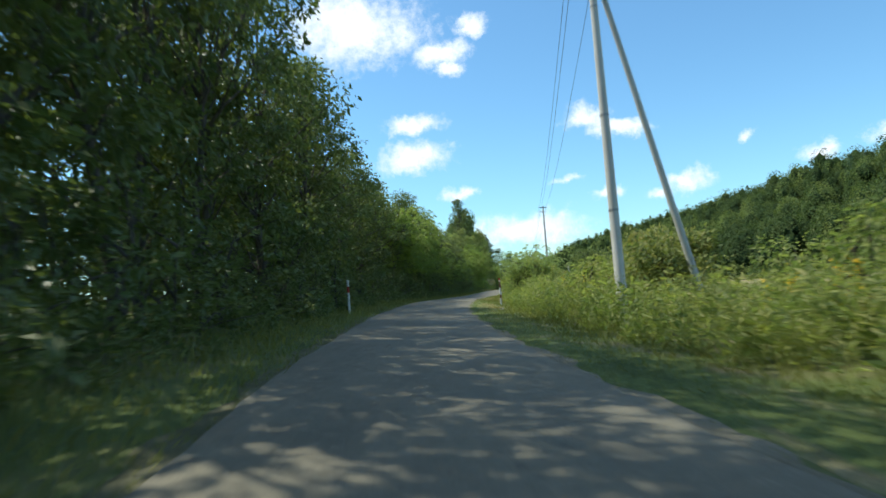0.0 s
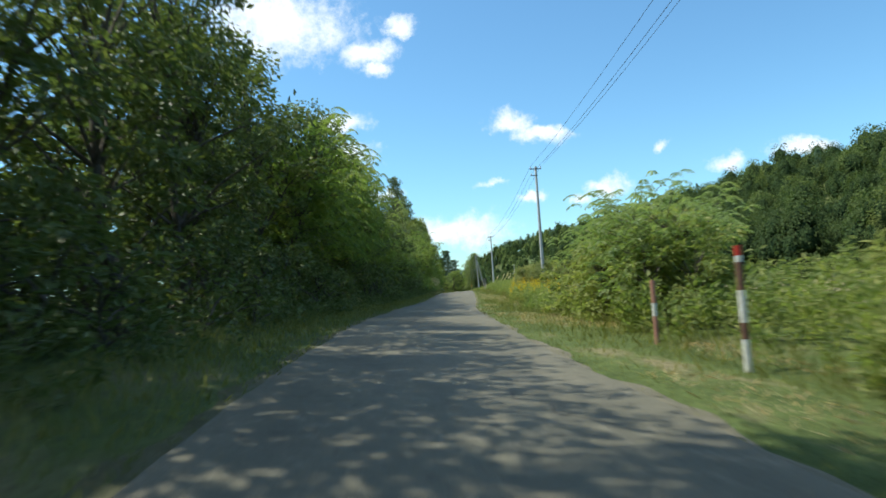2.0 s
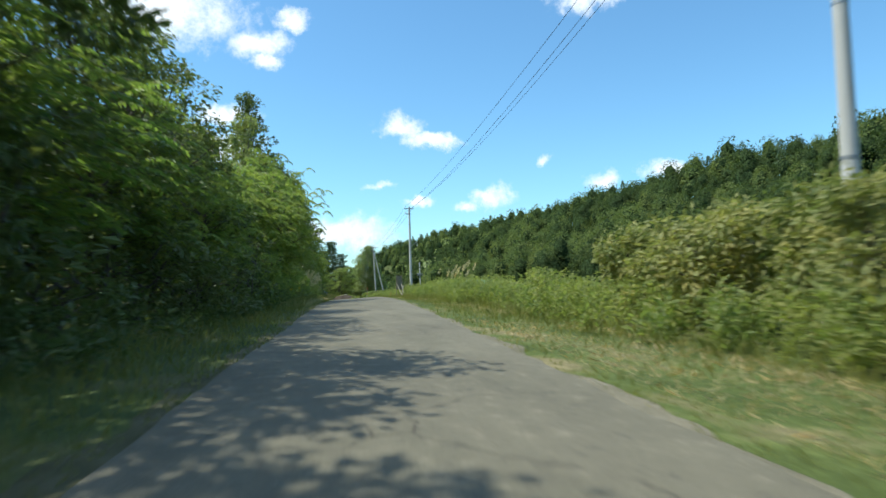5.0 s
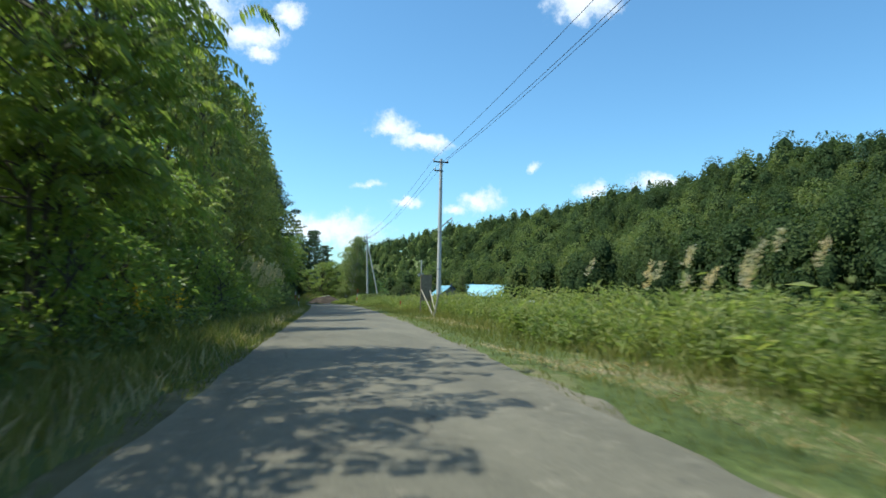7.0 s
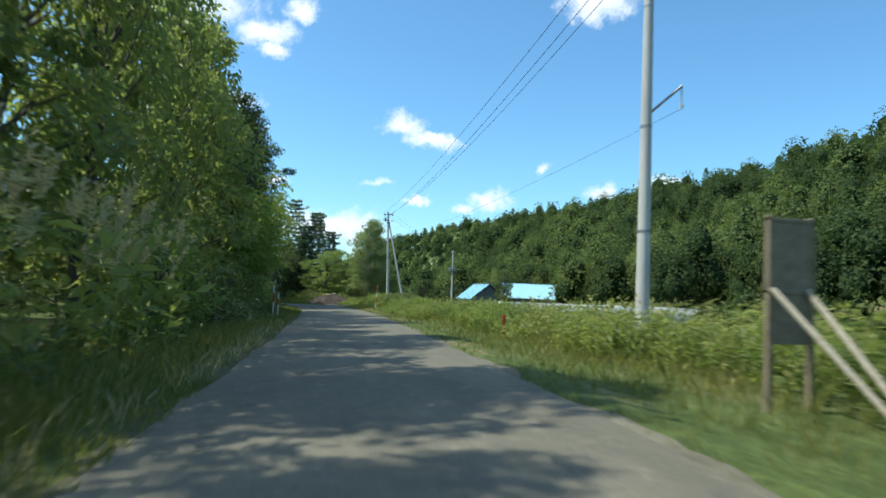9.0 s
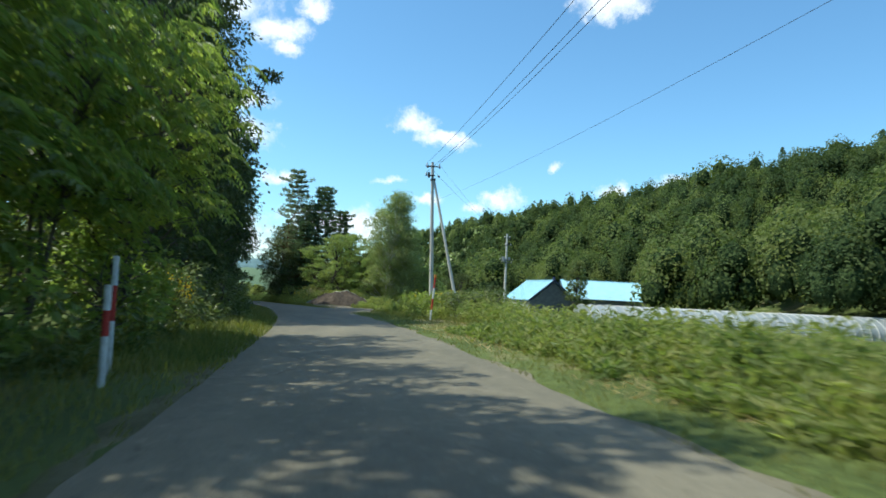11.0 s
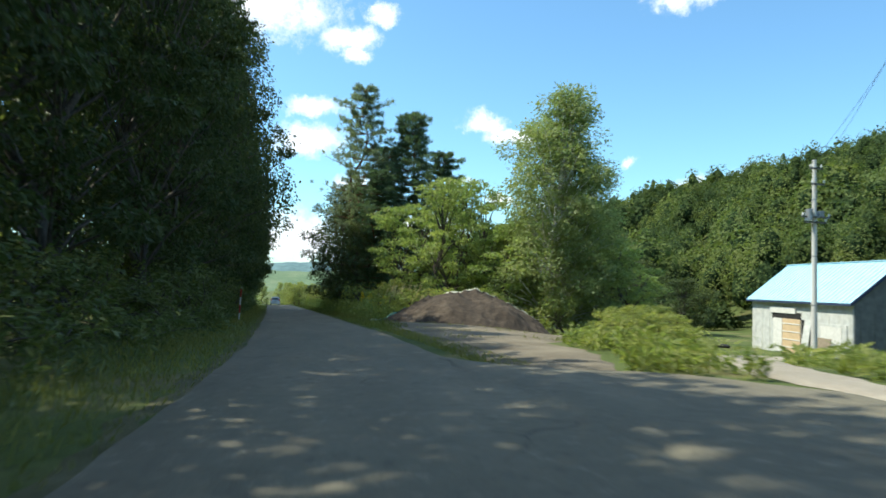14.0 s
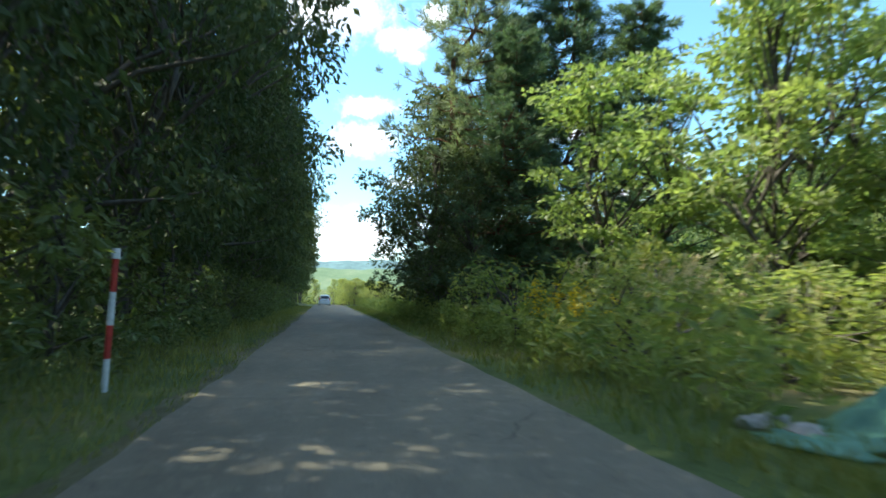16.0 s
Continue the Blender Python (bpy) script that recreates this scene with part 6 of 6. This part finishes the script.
cloth("plastic_sheet", [(25.7, 258.6), (26.6, 258.2), (27.6, 257.8), (28.8, 257.4), (30.2, 257.2)], 0.26, SHEET_PALE, "pale crumpled plastic sheet along the crest of the heap", 1)
cloth("tarp", [(23.7, 257.6), (24.6, 258.0), (25.6, 258.5), (26.6, 258.7)], 0.5, TARP, "crumpled pale green tarp at the foot of the heap", 2)
cloth("plastic_sheet", [(30.6, 257.2), (31.6, 257.0), (32.5, 256.7)], 0.2, SHEET_PALE, "pale crumpled plastic sheet on the heap flank", 3)
cloth("plastic_sheet", [(34.0, 255.6), (34.9, 255.4)], 0.3, DOOR_WHITE, "dull white sack lying on the bare ground", 4)


bx, by = np.meshgrid(np.linspace(-1, 1, 60), np.linspace(-1, 1, 36), indexing="ij")
bank = np.clip(1 - (bx**2 + by**2) ** 0.8, 0, 1)
rough = np.array([[noise.fractal(Vector((a * 4.0, b * 3.0, 5.3)), 0.9, 2.0, 6) for b in by[0]] for a in bx[:, 0]])
kx, ky = 34.6 + bx * 2.6 - by * 0.5, 254.2 + by * 1.2 + bx * 0.5
tagged(mesh_ob("mound", np.stack([kx, ky, land(kx, ky) - 0.08 + bank * (0.42 + 0.3 * rough)], -1).reshape(-1, 3), grid(kx, ky), SHOULDER, smooth=True), "low pale bank of dry sandy earth by the yard", "dirt mound")


def rock(x, y, r, seed):
    bm = bmesh.new()
    bmesh.ops.create_icosphere(bm, subdivisions=2, radius=r)
    for v in bm.verts:
        v.co *= 1 + 0.35 * noise.noise(v.co * (1.6 / r) + Vector((seed, 0, 0)))
        v.co.z *= 0.65
    ob = part("stone", bm, STONE)
    ob.matrix_basis = pose(x, y, float(max(land(x, y), heap_z(x, y))) + r * 0.2)
    return tagged(ob, "rough grey stone lying in the dirt", "stone", "loose stones")


for k, (x, y, r) in enumerate(((23.9, 258.6, 0.16), (24.3, 258.9, 0.13), (24.0, 258.0, 0.18), (33.0, 253.8, 0.14), (35.0, 254.6, 0.17), (3.1, 36.6, 0.13))):
    rock(x, y, r, k * 3.1)

# ---------------------------------------------------------------- the car ahead


def hatchback(x, y, turn, label):
    z = float(along(y, 2)) + math.tan(radians(float(along(y, 3)))) * (x - float(along(y, 0))) + 0.02
    ob = tagged(empty("car", x, y, z, turn), label, "car")
    bm = bmesh.new()
    ys = [-1.98, -1.92, -1.75, -1.55, -1.2, -0.5, 0.1, 0.5, 0.95, 1.4, 1.8, 1.96]
    top = [0.86, 1.0, 1.30, 1.47, 1.53, 1.54, 1.52, 1.34, 1.03, 0.95, 0.84, 0.66]
    half = [0.70, 0.78, 0.82, 0.83, 0.84, 0.84, 0.84, 0.84, 0.84, 0.82, 0.74, 0.60]
    rows = []
    for yy, tz, hw in zip(ys, top, half):
        roof = hw * (0.74 if tz > 1.2 else 0.9)
        belt = min(0.95, tz - 0.06)
        ring = [(-hw * 0.9, 0.24), (-hw, 0.42), (-hw, belt * 0.8), (-hw * 0.985, belt), (-roof, tz - 0.05), (-roof * 0.8, tz), (roof * 0.8, tz), (roof, tz - 0.05), (hw * 0.985, belt), (hw, belt * 0.8), (hw, 0.42), (hw * 0.9, 0.24)]
        rows.append([bm.verts.new((px, yy, pz)) for px, pz in ring])
    for a, b in zip(rows, rows[1:]):
        for i in range(12):
            bm.faces.new((a[i], a[(i + 1) % 12], b[(i + 1) % 12], b[i]))
    bm.faces.new(rows[0][::-1])
    bm.faces.new(rows[-1])
    bmesh.ops.recalc_face_normals(bm, faces=bm.faces)
    body = part("body", bm, CAR_PAINT, ob, smooth=True)
    tilt = Matrix.Rotation(radians(-27), 4, "X")
    part("rear_window", box(1.16, 0.03, 0.46, (0, -1.80, 1.24), 0.01, tilt), CAR_GLASS, ob)
    part("bumper", box(1.56, 0.22, 0.28, (0, -1.95, 0.45), 0.05), CAR_PAINT, ob)
    part("tailgate_trim", box(0.7, 0.03, 0.06, (0, -2.0, 0.86), 0.01), STEEL, ob)
    part("number_plate", box(0.34, 0.02, 0.17, (0, -2.0, 0.72), 0.0), POST_WHITE, ob)
    for sx in (-1, 1):
        part("tail_light", box(0.16, 0.14, 0.36, (sx * 0.70, -1.90, 0.98), 0.03), LAMP_RED, ob, "red tail light")
        part("side_window", box(0.02, 1.7, 0.34, (sx * 0.745, -0.55, 1.2), 0.0, Matrix.Rotation(radians(sx * -14), 4, "Y")), CAR_GLASS, ob)
        part("mirror", box(0.16, 0.1, 0.12, (sx * 0.95, 0.55, 1.0), 0.03), CAR_PAINT, ob)
        for wy in (-1.25, 1.22):
            wheel = part("wheel", rod((sx * 0.66, wy, 0.29), (sx * 0.83, wy, 0.29), 0.29, 0.29, 22), RUBBER, ob)
            part("rim", rod((sx * 0.82, wy, 0.29), (sx * 0.84, wy, 0.29), 0.18, 0.17, 18), STEEL, wheel)
    return ob


hatchback(xat(350, -0.15), 350.0, 5.0, "small silver-white hatchback car on the road")
